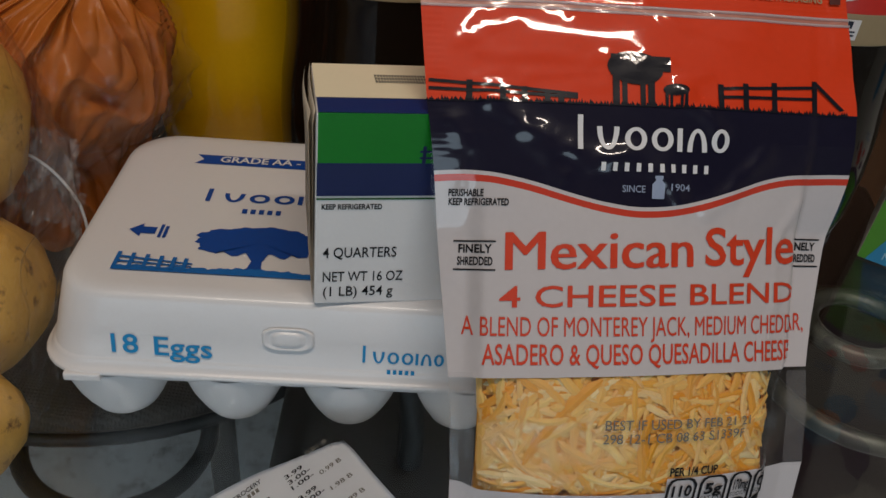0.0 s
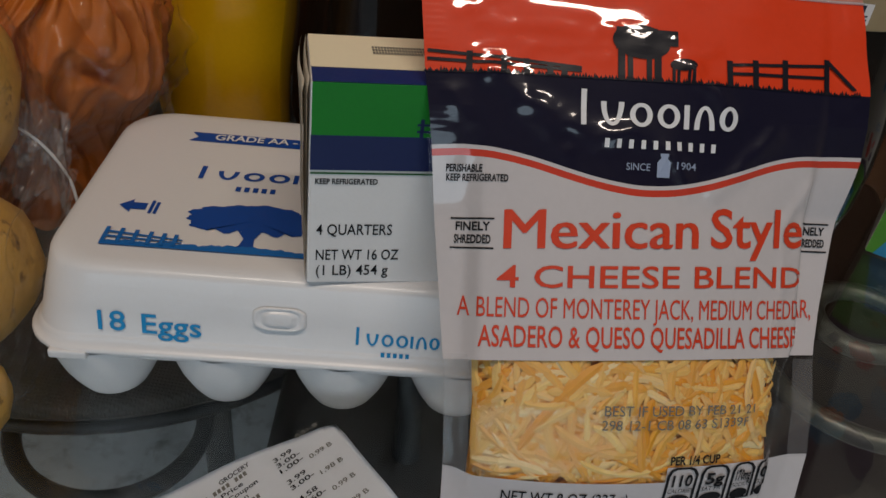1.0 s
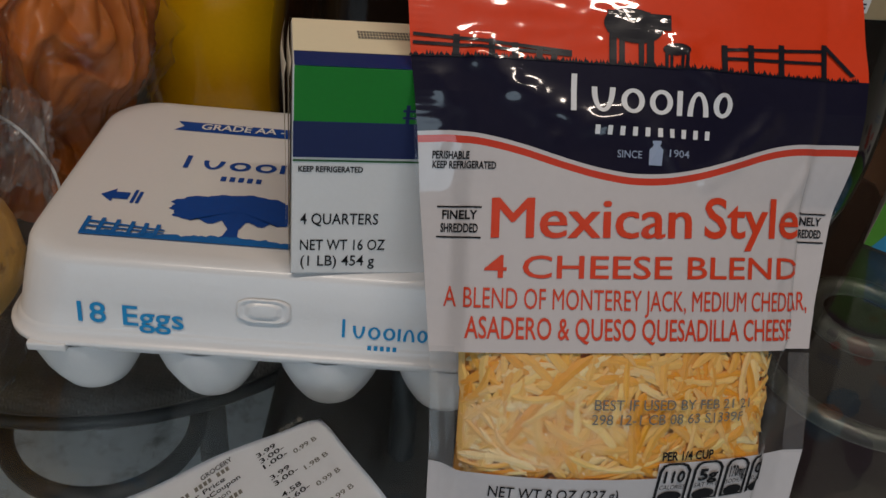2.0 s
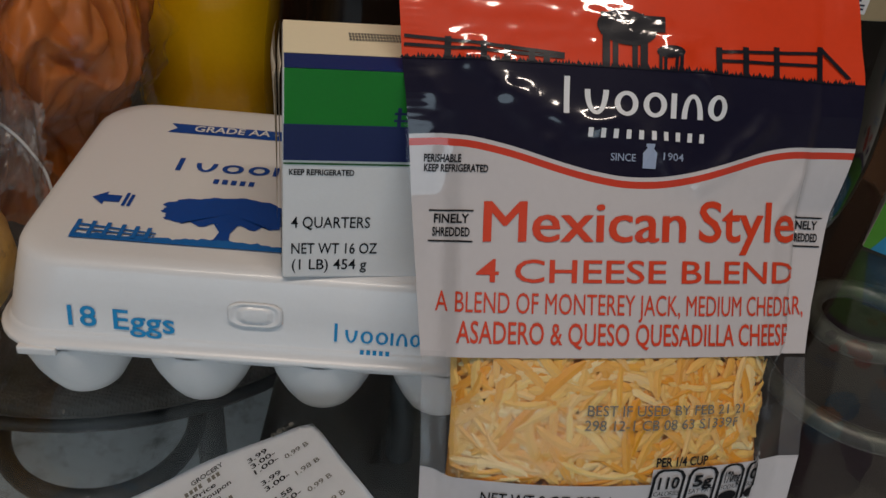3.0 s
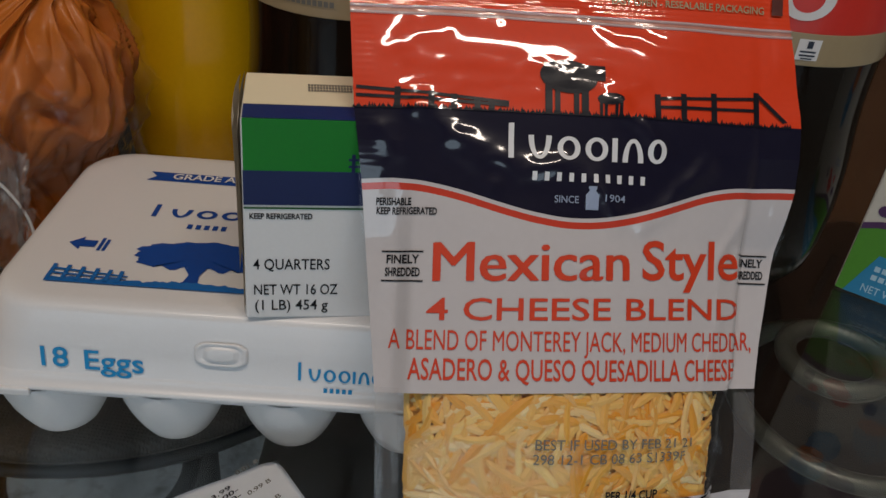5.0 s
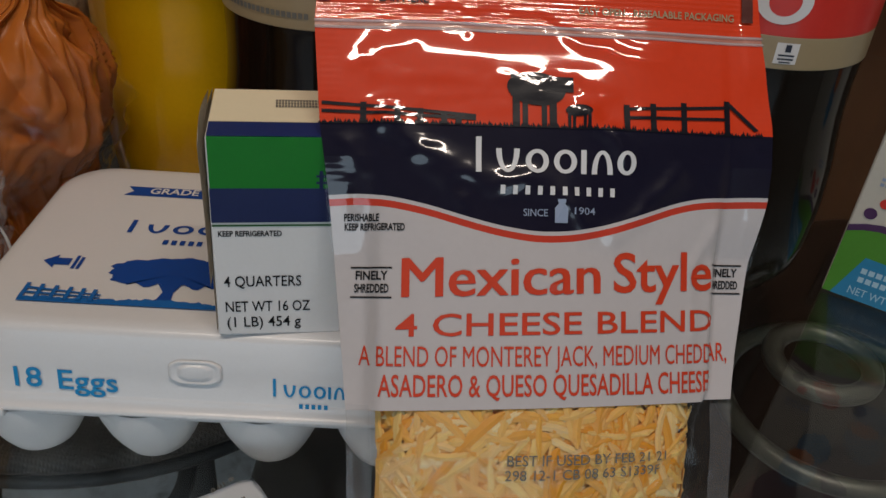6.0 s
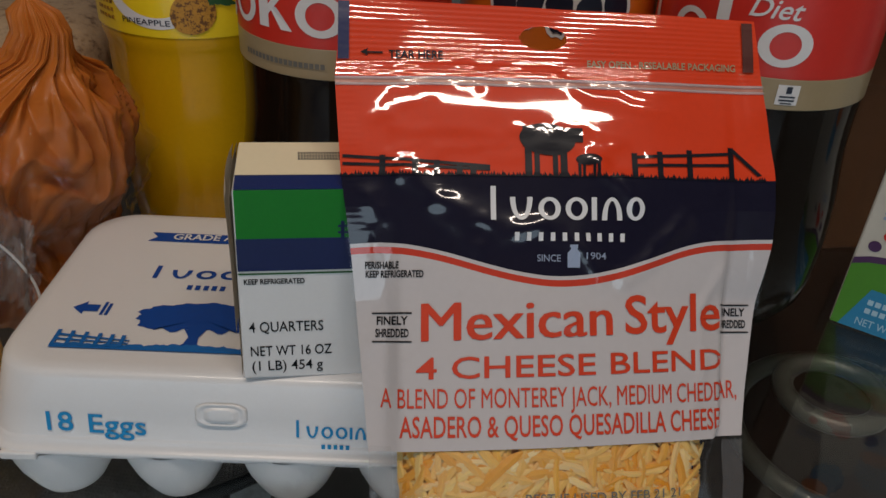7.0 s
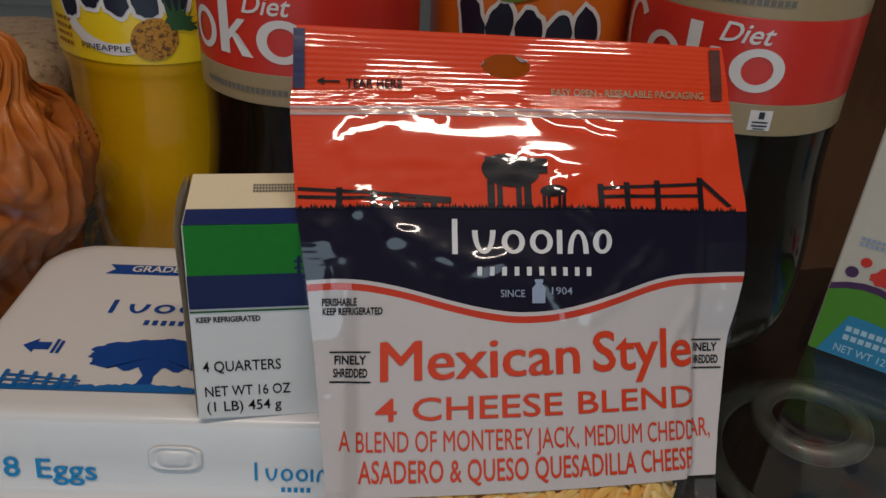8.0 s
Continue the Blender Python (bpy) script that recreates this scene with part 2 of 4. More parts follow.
speckle(DARK_WOOD, (0.012, 0.009, 0.007), 60, 0.45, 0.6)
weave(DARK_WOOD, 0.0030, 0.0008)
speckle(FRUIT, (0.14, 0.05, 0.004), 420, 0.5, 0.56)
speckle(FLOOR_TILE, (0.28, 0.29, 0.30), 30, 0.5, 0.75)
SHEET_CLEAR = film("produce_film", 0.07, 55, 1.5, haze=0.01)
SHEET_MILKY = film("produce_film_milky", 0.16, 60, 0.9, haze=0.12)


# ---- building helpers ----
def ease(a, b, x):
    k = max(0.0, min(1.0, (x - a) / (b - a)))
    return k * k * (3 - 2 * k)


def thing(name, label, category, at=(0, 0, 0), turn=(0, 0, 0), group="", kind=""):
    ob = new(name)
    ob.matrix_world = pose(*at, *turn)
    return tagged(ob, label, category, group, kind)


def part(name, bm, material, parent, label="", smooth=False):
    """Links a bmesh as one mesh object; its vertices are in the parent's space."""
    me = bpy.data.meshes.new(name)
    bm.normal_update()
    bm.to_mesh(me)
    bm.free()
    for m in (material if isinstance(material, (list, tuple)) else [material]):
        me.materials.append(m)
    if smooth:
        for f in me.polygons:
            f.use_smooth = True
    ob = new(name, me)
    ob.parent = parent
    return tagged(ob, label) if label else ob


def block(x0, x1, y0, y1, z0, z1, bevel=0.0, seg=2, bm=None):
    own = bm or bmesh.new()
    v = [own.verts.new((x, y, z)) for z in (z0, z1) for y in (y0, y1) for x in (x0, x1)]
    fs = [own.faces.new([v[i] for i in q]) for q in ((0, 2, 3, 1), (4, 5, 7, 6), (0, 1, 5, 4), (2, 6, 7, 3), (0, 4, 6, 2), (1, 3, 7, 5))]
    if bevel:
        es = {e for f in fs for e in f.edges}
        bmesh.ops.bevel(own, geom=list(es), offset=bevel, segments=seg, profile=0.5, affect="EDGES")
    return own


def grid_bm(nu, nv, fn, bm=None, close=False, index=None):
    """A sheet of nu x nv faces; fn(i/nu, j/nv) gives the place, index(i, j) the slot."""
    own = bm or bmesh.new()
    rows = [[own.verts.new(fn(i / nu, j / nv)) for i in range(nu if close else nu + 1)] for j in range(nv + 1)]
    n = len(rows[0])
    for j in range(nv):
        for i in range(nu):
            f = own.faces.new((rows[j][i], rows[j][(i + 1) % n], rows[j + 1][(i + 1) % n], rows[j + 1][i]))
            f.smooth = True
            if index:
                f.material_index = index(i, j)
    return own


def lathe(profile, seg=48, bm=None, at=(0, 0)):
    own = bm or bmesh.new()
    rings = []
    for r, z in profile:
        if r < 1e-6:
            rings.append([own.verts.new((at[0], at[1], z))])
        else:
            rings.append([own.verts.new((at[0] + r * math.cos(math.tau * k / seg), at[1] + r * math.sin(math.tau * k / seg), z)) for k in range(seg)])
    for a, b in zip(rings, rings[1:]):
        for k in range(seg):
            l = (k + 1) % seg
            if len(a) == 1:
                f = own.faces.new((a[0], b[l], b[k]))
            elif len(b) == 1:
                f = own.faces.new((a[k], a[l], b[0]))
            else:
                f = own.faces.new((a[k], a[l], b[l], b[k]))
            f.smooth = True
    return own


def torus(radius, tube, at=(0, 0, 0), seg=48, ring=10, bm=None, arc=(0, 360), squash=1.0):
    def fn(u, v):
        a = radians(arc[0] + (arc[1] - arc[0]) * v)
        b = math.tau * u
        r = radius + tube * math.cos(b)
        return Vector(at) + Vector((r * math.cos(a), r * math.sin(a) * squash, tube * math.sin(b)))
    return grid_bm(ring, seg, fn, bm, close=True)


def smooth_line(points, n):
    """A soft curve through the points."""
    out, m = [], len(points)
    for k in range(n + 1):
        t = k / n * (m - 1)
        i = min(int(t), m - 2)
        f = t - i
        p = [Vector(points[max(0, min(m - 1, i + d))]) for d in (-1, 0, 1, 2)]
        out.append(0.5 * (2 * p[1] + (p[2] - p[0]) * f + (2 * p[0] - 5 * p[1] + 4 * p[2] - p[3]) * f * f + (3 * p[1] - p[0] - 3 * p[2] + p[3]) * f ** 3))
    return out


def tube_bm(points, radius, ring=8, bm=None, flat=1.0):
    own = bm or bmesh.new()
    pts = [Vector(p) for p in points]
    rows = []
    for i, p in enumerate(pts):
        d = (pts[min(i + 1, len(pts) - 1)] - pts[max(i - 1, 0)]).normalized()
        up = Vector((0, 0, 1)) if abs(d.z) < 0.9 else Vector((1, 0, 0))
        a = d.cross(up).normalized()
        b = a.cross(d)
        rows.append([own.verts.new(p + a * radius * math.cos(math.tau * k / ring) + b * radius * flat * math.sin(math.tau * k / ring)) for k in range(ring)])
    for r0, r1 in zip(rows, rows[1:]):
        for k in range(ring):
            f = own.faces.new((r0[k], r0[(k + 1) % ring], r1[(k + 1) % ring], r1[k]))
            f.smooth = True
    own.faces.new(rows[0][::-1])
    own.faces.new(rows[-1])
    return own


# flat print: outlines in two dimensions, laid on a surface by a map
def text_shape(body, x0, x1, y0, height, bold=0.005, slope=0.0):
    """Verts and faces of a line of writing, its capitals of the given height, squeezed to run from x0 to x1."""
    cu = bpy.data.curves.new("writing", "FONT")
    cu.body, cu.size, cu.resolution_u, cu.fill_mode = body, 1.0, 3, "FRONT"
    cu.offset = 0.0 if "M" in body else bold
    ob = bpy.data.objects.new("writing", cu)
    scene.collection.objects.link(ob)
    bpy.context.view_layer.update()
    me = bpy.data.meshes.new_from_object(ob.evaluated_get(bpy.context.evaluated_depsgraph_get()))
    xs = [v.co.x for v in me.vertices]
    lo, hi = min(xs), max(xs)
    k = height / 0.70
    verts = [(x0 + (v.co.x - lo) / (hi - lo) * (x1 - x0), y0 + v.co.y * k + slope * (v.co.x - lo) / (hi - lo) * (x1 - x0)) for v in me.vertices]
    faces = [tuple(p.vertices) for p in me.polygons]
    bpy.data.objects.remove(ob)
    bpy.data.curves.remove(cu)
    bpy.data.meshes.remove(me)
    return verts, faces


def rect(x0, x1, y0, y1, n=1, m=1):
    vs = [(x0 + (x1 - x0) * i / n, y0 + (y1 - y0) * j / m) for i in range(n + 1) for j in range(m + 1)]
    k = m + 1
    return vs, [(i * k + j, (i + 1) * k + j, (i + 1) * k + j + 1, i * k + j + 1) for i in range(n) for j in range(m)]


def poly(points):
    return list(points), [tuple(range(len(points)))]


def ring_shape(cx, cy, rx, ry, wide, n=28, a0=0, a1=360, thin=0.7):
    vs, full = [], a1 - a0 >= 360
    for i in range(n if full else n + 1):
        a = radians(a0 + (a1 - a0) * i / n)
        vs += [(cx + rx * math.cos(a), cy + ry * math.sin(a)), (cx + (rx - wide) * math.cos(a), cy + (ry - wide * thin) * math.sin(a))]
    m = len(vs)
    return vs, [(2 * i, (2 * i + 2) % m, (2 * i + 3) % m, 2 * i + 1) for i in range(n)]


def oval(cx, cy, rx, ry, n=24, turn=0, rough=0.0, seed=0, rings=4):
    """A filled oval with an uneven rim, in rings so that it can follow a curved surface."""
    rnd = random.Random(seed)
    rim = [1 + rough * rnd.uniform(-1, 1) for _ in range(n)]
    c, s = math.cos(radians(turn)), math.sin(radians(turn))
    vs = [(cx, cy)]
    for q in range(1, rings + 1):
        for i in range(n):
            a = math.tau * i / n
            k = rim[i] * q / rings
            x, y = rx * k * math.cos(a), ry * k * math.sin(a)
            vs.append((cx + x * c - y * s, cy + x * s + y * c))
    fs = [(0, 1 + i, 1 + (i + 1) % n) for i in range(n)]
    for q in range(rings - 1):
        for i in range(n):
            a, b = 1 + q * n + i, 1 + q * n + (i + 1) % n
            fs.append((a, a + n, b + n, b))
    return vs, fs


def prints(name, shapes, place, material, parent, label="", whole=False):
    """Printed shapes, each a thin part on the surface that place(x, y) describes; whole: they make one part together."""
    if not whole and 1 < len(shapes) <= 20:
        return [prints(name, [sh], place, material, parent, label) for sh in shapes]
    bm = bmesh.new()
    for verts, faces in shapes:
        vs = [bm.verts.new(place(x, y)) for x, y in verts]
        for f in faces:
            if len(set(f)) > 2:
                try:
                    bm.faces.new([vs[i] for i in f])
                except ValueError:
                    pass
    bmesh.ops.triangulate(bm, faces=[f for f in bm.faces if len(f.verts) > 4])
    ob = part(name, bm, material, parent, label)
    if name == "small_print" and len(shapes) > 20:
        tagged(ob, label, kind="stuff")
    return ob


def brand_marks(x0, x1, y0, height, slope=0.0):
    """A brand's line as plain bars, arcs and rings, not lettered."""
    w, low = x1 - x0, height * 0.68
    t = w * 0.033
    out = [rect(x0 + w * 0.03, x0 + w * 0.03 + t, y0, y0 + height, 2, 16), rect(x0 + w * 0.660, x0 + w * 0.660 + t, y0, y0 + low, 2, 12)]
    for a, b, start, end in ((0.150, 0.290, 180, 360), (0.325, 0.465, 0, 360), (0.495, 0.635, 0, 360), (0.725, 0.855, 0, 180), (0.880, 1.0, 0, 360)):
        cx, rx = x0 + w * (a + b) / 2, w * (b - a) / 2
        if end - start == 180:
            out.append(ring_shape(cx, y0 + (low if start else 0), rx, low, t, 28, start, end, 0.7))
        else:
            out.append(ring_shape(cx, y0 + low / 2, rx, low / 2, t, 28, start, end, 0.7))
    return [([(x, y + slope * (x - x0)) for x, y in vs], fs) for vs, fs in out]


def bars(x0, x1, y0, height, n, gap=0.25):
    w = (x1 - x0) / n
    return [rect(x0 + w * (i + gap / 2), x0 + w * (i + 1 - gap / 2), y0, y0 + height, 2, 3) for i in range(n)]


# ---- the room ----
def room():
    s = dict(kind="structure")
    x0, x1, y0, y1, z0, z1 = -1.7, 1.9, -1.7, 1.55, -0.75, 1.75
    tagged(part("floor", block(x0 - .1, x1 + .1, y0 - .1, y1 + .1, z0 - .08, z0), FLOOR_TILE, None), "grey stone-look tile floor below the glass table", "floor", **s)
    tagged(part("ceiling", block(x0 - .1, x1 + .1, y0 - .1, y1 + .1, z1, z1 + .08), CEIL, None), "plain off-white painted ceiling", "ceiling", **s)
    tagged(part("wall_north", block(x0, x1, y1, y1 + .1, z0, z1), GREY_WALL, None), "plain grey-blue painted wall behind the table", "wall", **s)
    tagged(part("wall_south", block(x0, x1, y0 - .1, y0, z0, z1), WARM_WALL, None), "plain warm plaster wall", "wall", **s)
    tagged(part("wall_west", block(x0 - .1, x0, y0 - .1, y1 + .1, z0, z1), WARM_WALL, None), "plain warm plaster wall", "wall", **s)
    tagged(part("wall_east", block(x1, x1 + .1, y0 - .1, y1 + .1, z0, z1), WARM_WALL, None), "plain warm plaster wall", "wall", **s)


room()


# ---- the table and what shows under its glass ----
def glass_table():
    t = thing("glass_table", "clear glass dining table on a dark scrolled metal base", "table", (0.15, 0.0, 0))
    rim = [(0, -0.010), (0.74, -0.010), (0.746, -0.008), (0.748, -0.005), (0.746, -0.002), (0.74, 0), (0, 0)]
    top = part("tabletop", lathe(rim, 96), GLASS, t, "clear tinted glass top")
    top.visible_shadow = False
    part("support_ring", torus(0.0265, 0.0060, (0.227, 0.134, -0.040), 64, 14), RING_METAL, t, "dull bronze ring under the glass")
    part("support_ring", torus(0.064, 0.0060, (0.246, 0.142, -0.080), 64, 12), RING_METAL, t, "dull bronze ring under the glass")
    for k in range(4):
        a = radians((-150, -30, 52, 95)[k])
        d = Vector((math.cos(a), math.sin(a), 0))
        pts = smooth_line([d * 0.55 + Vector((0, 0, -0.742)), d * 0.35 + Vector((0, 0, -0.55)), d * 0.22 + Vector((0, 0, -0.35)), d * 0.3 + Vector((0, 0, -0.15)), d * 0.42 + Vector((0, 0, -0.018))], 30)
        part("scroll_leg", tube_bm(pts, 0.011, 10), IRON, t)
    part("base_hoop", torus(0.22, 0.009, (0, 0, -0.36), 64, 10), IRON, t)
    return t


glass_table()


def chair_under():
    c = thing("dining_chair", "dark brown wood seat chair with curved black iron legs", "chair", (-0.20, 0.56, -0.75))
    prof = [(0, 0.43), (0.30, 0.43), (0.325, 0.437), (0.332, 0.447), (0.325, 0.456), (0.30, 0.46), (0, 0.455)]
    part("seat", lathe(prof, 72), DARK_WOOD, c, "dark ribbed brown wood seat")
    part("ring_brace", torus(0.078, 0.008, (0.075, -0.285, 0.40), 48, 10), IRON, c, "curved black iron hoop")
    part("seat_rim", torus(0.32, 0.006, (0, 0, 0.424), 64, 8), IRON, c)
    for k in range(4):
        a = radians(-58 + 90 * k)
        d = Vector((math.cos(a), math.sin(a), 0))
        part("leg", tube_bm(smooth_line([d * 0.36 + Vector((0, 0, 0.001)), d * 0.31 + Vector((0, 0, 0.2)), d * 0.29 + Vector((0, 0, 0.43))], 14), 0.013, 10), IRON, c)
    return c


chair_under()


def stool_under():
    s = thing("padded_bench", "black-brown leather padded bench pushed under the table", "bench", (0.28, 0.36, -0.75))
    part("cushion", block(-0.265, 0.34, -0.24, 0.24, 0.36, 0.46, 0.03, 4), LEATHER, s, "soft creased black-brown leather cushion", True)
    for x in (-0.25, 0.29):
        for y in (-0.19, 0.19):
            part("leg", block(x - 0.02, x + 0.02, y - 0.02, y + 0.02, 0, 0.365, 0.004), LEATHER, s)
    return s


stool_under()


def board_behind():
    b = thing("wooden_cabinet", "reddish dark brown wooden cabinet standing behind the table", "cabinet", (0.76, 0.82, -0.75))
    part("body", block(-0.42, 0.5, 0, 0.32, 0, 1.9, 0.006), BROWN_WALL, b)
    for i, (xa, xb) in enumerate(((-0.40, 0.03), (0.05, 0.48))):
        d = part("door", block(xa, xb, -0.02, -0.001, 0.05, 1.85, 0.004), BROWN_WALL, b)
        part("handle", tube_bm([(xb - 0.05 if i == 0 else xa + 0.05, -0.035, z) for z in (1.0, 1.05, 1.1)], 0.006), IRON, d, "dark metal handle")
    return b


board_behind()


# ---- egg carton ----
CX0, CX1, CY0, CY1 = -0.0228, 0.2628, -0.0118, 0.1292
PITCH = 0.0470


def rounded_loop(inset, radius, z, n=7):
    x0, x1, y0, y1 = CX0 + inset, CX1 - inset, CY0 + inset, CY1 - inset
    pts = []
    for cx, cy, a0 in ((x1 - radius, y0 + radius, -90), (x1 - radius, y1 - radius, 0), (x0 + radius, y1 - radius, 90), (x0 + radius, y0 + radius, 180)):
        for k in range(n + 1):
            a = radians(a0 + 90 * k / n)
            pts.append((cx + radius * math.cos(a), cy + radius * math.sin(a), z))
    return pts


def loft(loops, cap=True, bm=None):
    own = bm or bmesh.new()
    rows = [[own.verts.new(p) for p in lp] for lp in loops]
    n = len(rows[0])
    for a, b in zip(rows, rows[1:]):
        for k in range(n):
            f = own.faces.new((a[k], a[(k + 1) % n], b[(k + 1) % n], b[k]))
            f.smooth = True
    if cap:
        own.faces.new(rows[-1])
    return own


WALL_LO, WALL_HI = (0.0030, 0.0382), (0.0085, 0.0658)   # inset and height of the lid's sloping side


def carton_front(x, w):
    """A point on the lid's front slope: w metres up the slope."""
    run, rise = WALL_HI[0] - WALL_LO[0], WALL_HI[1] - WALL_LO[1]
    k = w / math.hypot(run, rise)
    return (x, CY0 + WALL_LO[0] + run * k - 0.00035, WALL_LO[1] + rise * k + 0.0002)


def egg_carton():
    c = thing("egg_carton", "closed white foam carton of eighteen eggs with blue print", "egg carton", (0, 0, 0), (0, 0, 2.0))
    loops = [rounded_loop(i, r, z) for i, r, z in (
        (0.004, 0.016, 0.0347), (0.0008, 0.019, 0.0343), (0.0, 0.020, 0.0350), (0.0, 0.020, 0.0362), (0.0008, 0.019, 0.0370), (0.0026, 0.017, 0.0374),
        (0.0028, 0.017, 0.0400), (0.0036, 0.0175, 0.0408), (*((WALL_LO[0] + 0.0010, 0.017, 0.0414)),), (0.0058, 0.019, 0.0520), (*((WALL_HI[0], 0.021, WALL_HI[1])),), (0.0096, 0.021, 0.0676), (0.0118, 0.020, 0.0687), (0.0155, 0.019, 0.0691), (0.032, 0.016, 0.0691), (0.05, 0.008, 0.0692))]
    lid = part("lid", loft(loops), FOAM, c, "smooth white foam lid", True)
    # latch: a pressed window with a bright rim
    for x in (0.0738, 0.166):
        w0, w1 = 0.0103, 0.0202
        ring = [(x + 0.0098 * max(-1, min(1, 1.15 * math.cos(a))), (w0 + w1) / 2 + 0.0050 * max(-1, min(1, 1.15 * math.sin(a)))) for a in (math.tau * k / 32 for k in range(32))]
        bm = bmesh.new()
        rows = []
        for k, out in ((1.0, 0.0), (0.95, 0.0009), (0.84, 0.0010), (0.74, 0.0001), (0.66, 0.00012), (0.56, 0.0012), (0.40, 0.0014)):
            row = []
            for px, pw in ring:
                q = Vector(carton_front(x + (px - x) * k, (w0 + w1) / 2 + (pw - (w0 + w1) / 2) * k))
                row.append(bm.verts.new(q + Vector((0, -0.88, 0.48)) * out))
            rows.append(row)
        for a, b in zip(rows, rows[1:]):
            for k in range(32):
                bm.faces.new((a[k], a[(k + 1) % 32], b[(k + 1) % 32], b[k]))
        bm.faces.new(rows[-1])
        part("latch", bm, FOAM, lid, "pressed foam latch", True)
    # hinge tab at the lip's corner
    part("lip_tab", block(CX0 + 0.012, CX0 + 0.026, CY0 - 0.0012, CY0 + 0.004, 0.0325, 0.0362, 0.0008), FOAM, lid)
    # tray with its rim and cups
    rim = [rounded_loop(i, r, z) for i, r, z in ((0.008, 0.013, 0.027), (0.004, 0.017, 0.0300), (0.0022, 0.018, 0.0325), (0.0022, 0.018, 0.0348), (0.006, 0.014, 0.0350))]
    tray = part("tray", loft(rim, True), FOAM, c, "white foam tray", True)
    cup = [(0, 0.0006), (0.006, 0.0), (0.0105, 0.0006), (0.0135, 0.003), (0.0165, 0.0085), (0.0195, 0.0155), (0.0215, 0.0225), (0.0226, 0.029), (0.0229, 0.0335)]
    me = None
    for i in range(6):
        for j in range(3):
            x, y = 0.0025 + PITCH * i, CY0 + 0.0236 + PITCH * j
            if me is None:
                ob = part("cup", lathe(cup, 28), FOAM, tray, smooth=True)
                me = ob.data
            else:
                ob = new("cup", me)
                ob.parent = tray
            ob.location = (x, y, 0)
    top = lambda x, y: (x, y, 0.0695)
    prints("print_line", [text_shape("18", 0.0076, 0.0176, 0.0060, 0.0081, 0.012), text_shape("Eggs", 0.0235, 0.0451, 0.0056, 0.0081, 0.010, -0.02)], carton_front, INK_SKY, lid, "sky-blue printed egg count")
    prints("brand_mark", brand_marks(0.1012, 0.1335, 0.0068, 0.0076) + bars(0.1113, 0.1229, 0.0020, 0.0020, 5, 0.4), carton_front, INK_SKY, lid, "sky-blue brand mark")
    # lid print
    rib = poly([(0.0180, 0.0920), (0.2225, 0.0920), (0.2185, 0.0960), (0.2225, 0.1000), (0.0180, 0.1000), (0.0215, 0.0960)])
    prints("ribbon", [rib], lambda x, y: (x, y, 0.0694), INK_BLUE, lid, "dark blue ribbon")
    prints("print_line", [text_shape("GRADE AA -", 0.0291, 0.0660, 0.0936, 0.0050, 0.02, 0.02)], lambda x, y: (x, y, 0.0698), INK_WHITE, lid, "white grade line")
    prints("brand_mark", brand_marks(0.0275, 0.0900, 0.0608, 0.0100, 0.03) + bars(0.0457, 0.0634, 0.0530, 0.0034, 5, 0.4), top, INK_BLUE, lid, "royal-blue brand mark")
    rnd = random.Random(4)
    crown = []
    for k in range(96):
        a = math.tau * k / 96
        r = 1 + 0.04 * math.sin(5 * a + 1) + 0.035 * math.sin(14 * a) + 0.02 * math.sin(31 * a)
        y = max(0.0108 * r * math.sin(a), -0.0085 + 0.0014 * math.sin(17 * a))
        crown.append((0.0262 * r * math.cos(a), y))
    crown = ([(0.0580, 0.0325)] + [(0.0580 + x, 0.0325 + y) for x, y in crown], [(0, 1 + k, 1 + (k + 1) % 96) for k in range(96)])
    trunk = poly([(x - 0.0012, y - 0.0045) for x, y in ((0.0535, 0.0175), (0.0565, 0.020), (0.0575, 0.0245), (0.0545, 0.0295), (0.0575, 0.0285), (0.0590, 0.0300), (0.0605, 0.0285), (0.0635, 0.0300), (0.0615, 0.0245), (0.0620, 0.020), (0.0655, 0.0175))])
    gx = [0.0050 + 0.2310 * k / 160 for k in range(161)]
    grass = ([p for x in gx for p in ((x, 0.0103), (x, 0.0127 + 0.0014 * rnd.random() + (0.0010 if 0.045 < x < 0.075 else 0)))], [(2 * k, 2 * k + 2, 2 * k + 3, 2 * k + 1) for k in range(160)])
    fence = [poly([(0.0040, 0.0225), (0.0335, 0.0200), (0.0335, 0.0207), (0.0040, 0.0238)]), poly([(0.0040, 0.0195), (0.0335, 0.0183), (0.0335, 0.0190), (0.0040, 0.0207)])]
    fence += [rect(x, x + 0.0016, 0.0160, 0.0258 - 0.10 * (x - 0.004)) for x in (0.0040, 0.0095, 0.0150, 0.0205, 0.0255, 0.0300)]
    fence = [([(x + 0.001, y - 0.0045) for x, y in vs], fs) for vs, fs in fence]
    for name, shape, h, ink, text in (("tree_crown_print", crown, 0.0695, INK_BLUE, "royal-blue tree crown"), ("tree_trunk_print", trunk, 0.06965, INK_BLUE, "royal-blue tree trunk"),
                                      ("grass_print", grass, 0.0698, INK_MID, "blue grass strip")):
        prints(name, [shape], (lambda z: (lambda x, y: (x, y, z)))(h), ink, lid, text)
    for q, shape in enumerate(fence):
        prints("fence_print", [shape], (lambda z: (lambda x, y: (x, y, z)))(0.06985 + 0.00005 * q), INK_MID, lid, "blue fence rail")
    arrow = poly([(0.0035, 0.0405), (0.0085, 0.0450), (0.0085, 0.0428), (0.0142, 0.0428), (0.0142, 0.0382), (0.0085, 0.0382), (0.0085, 0.0360)])
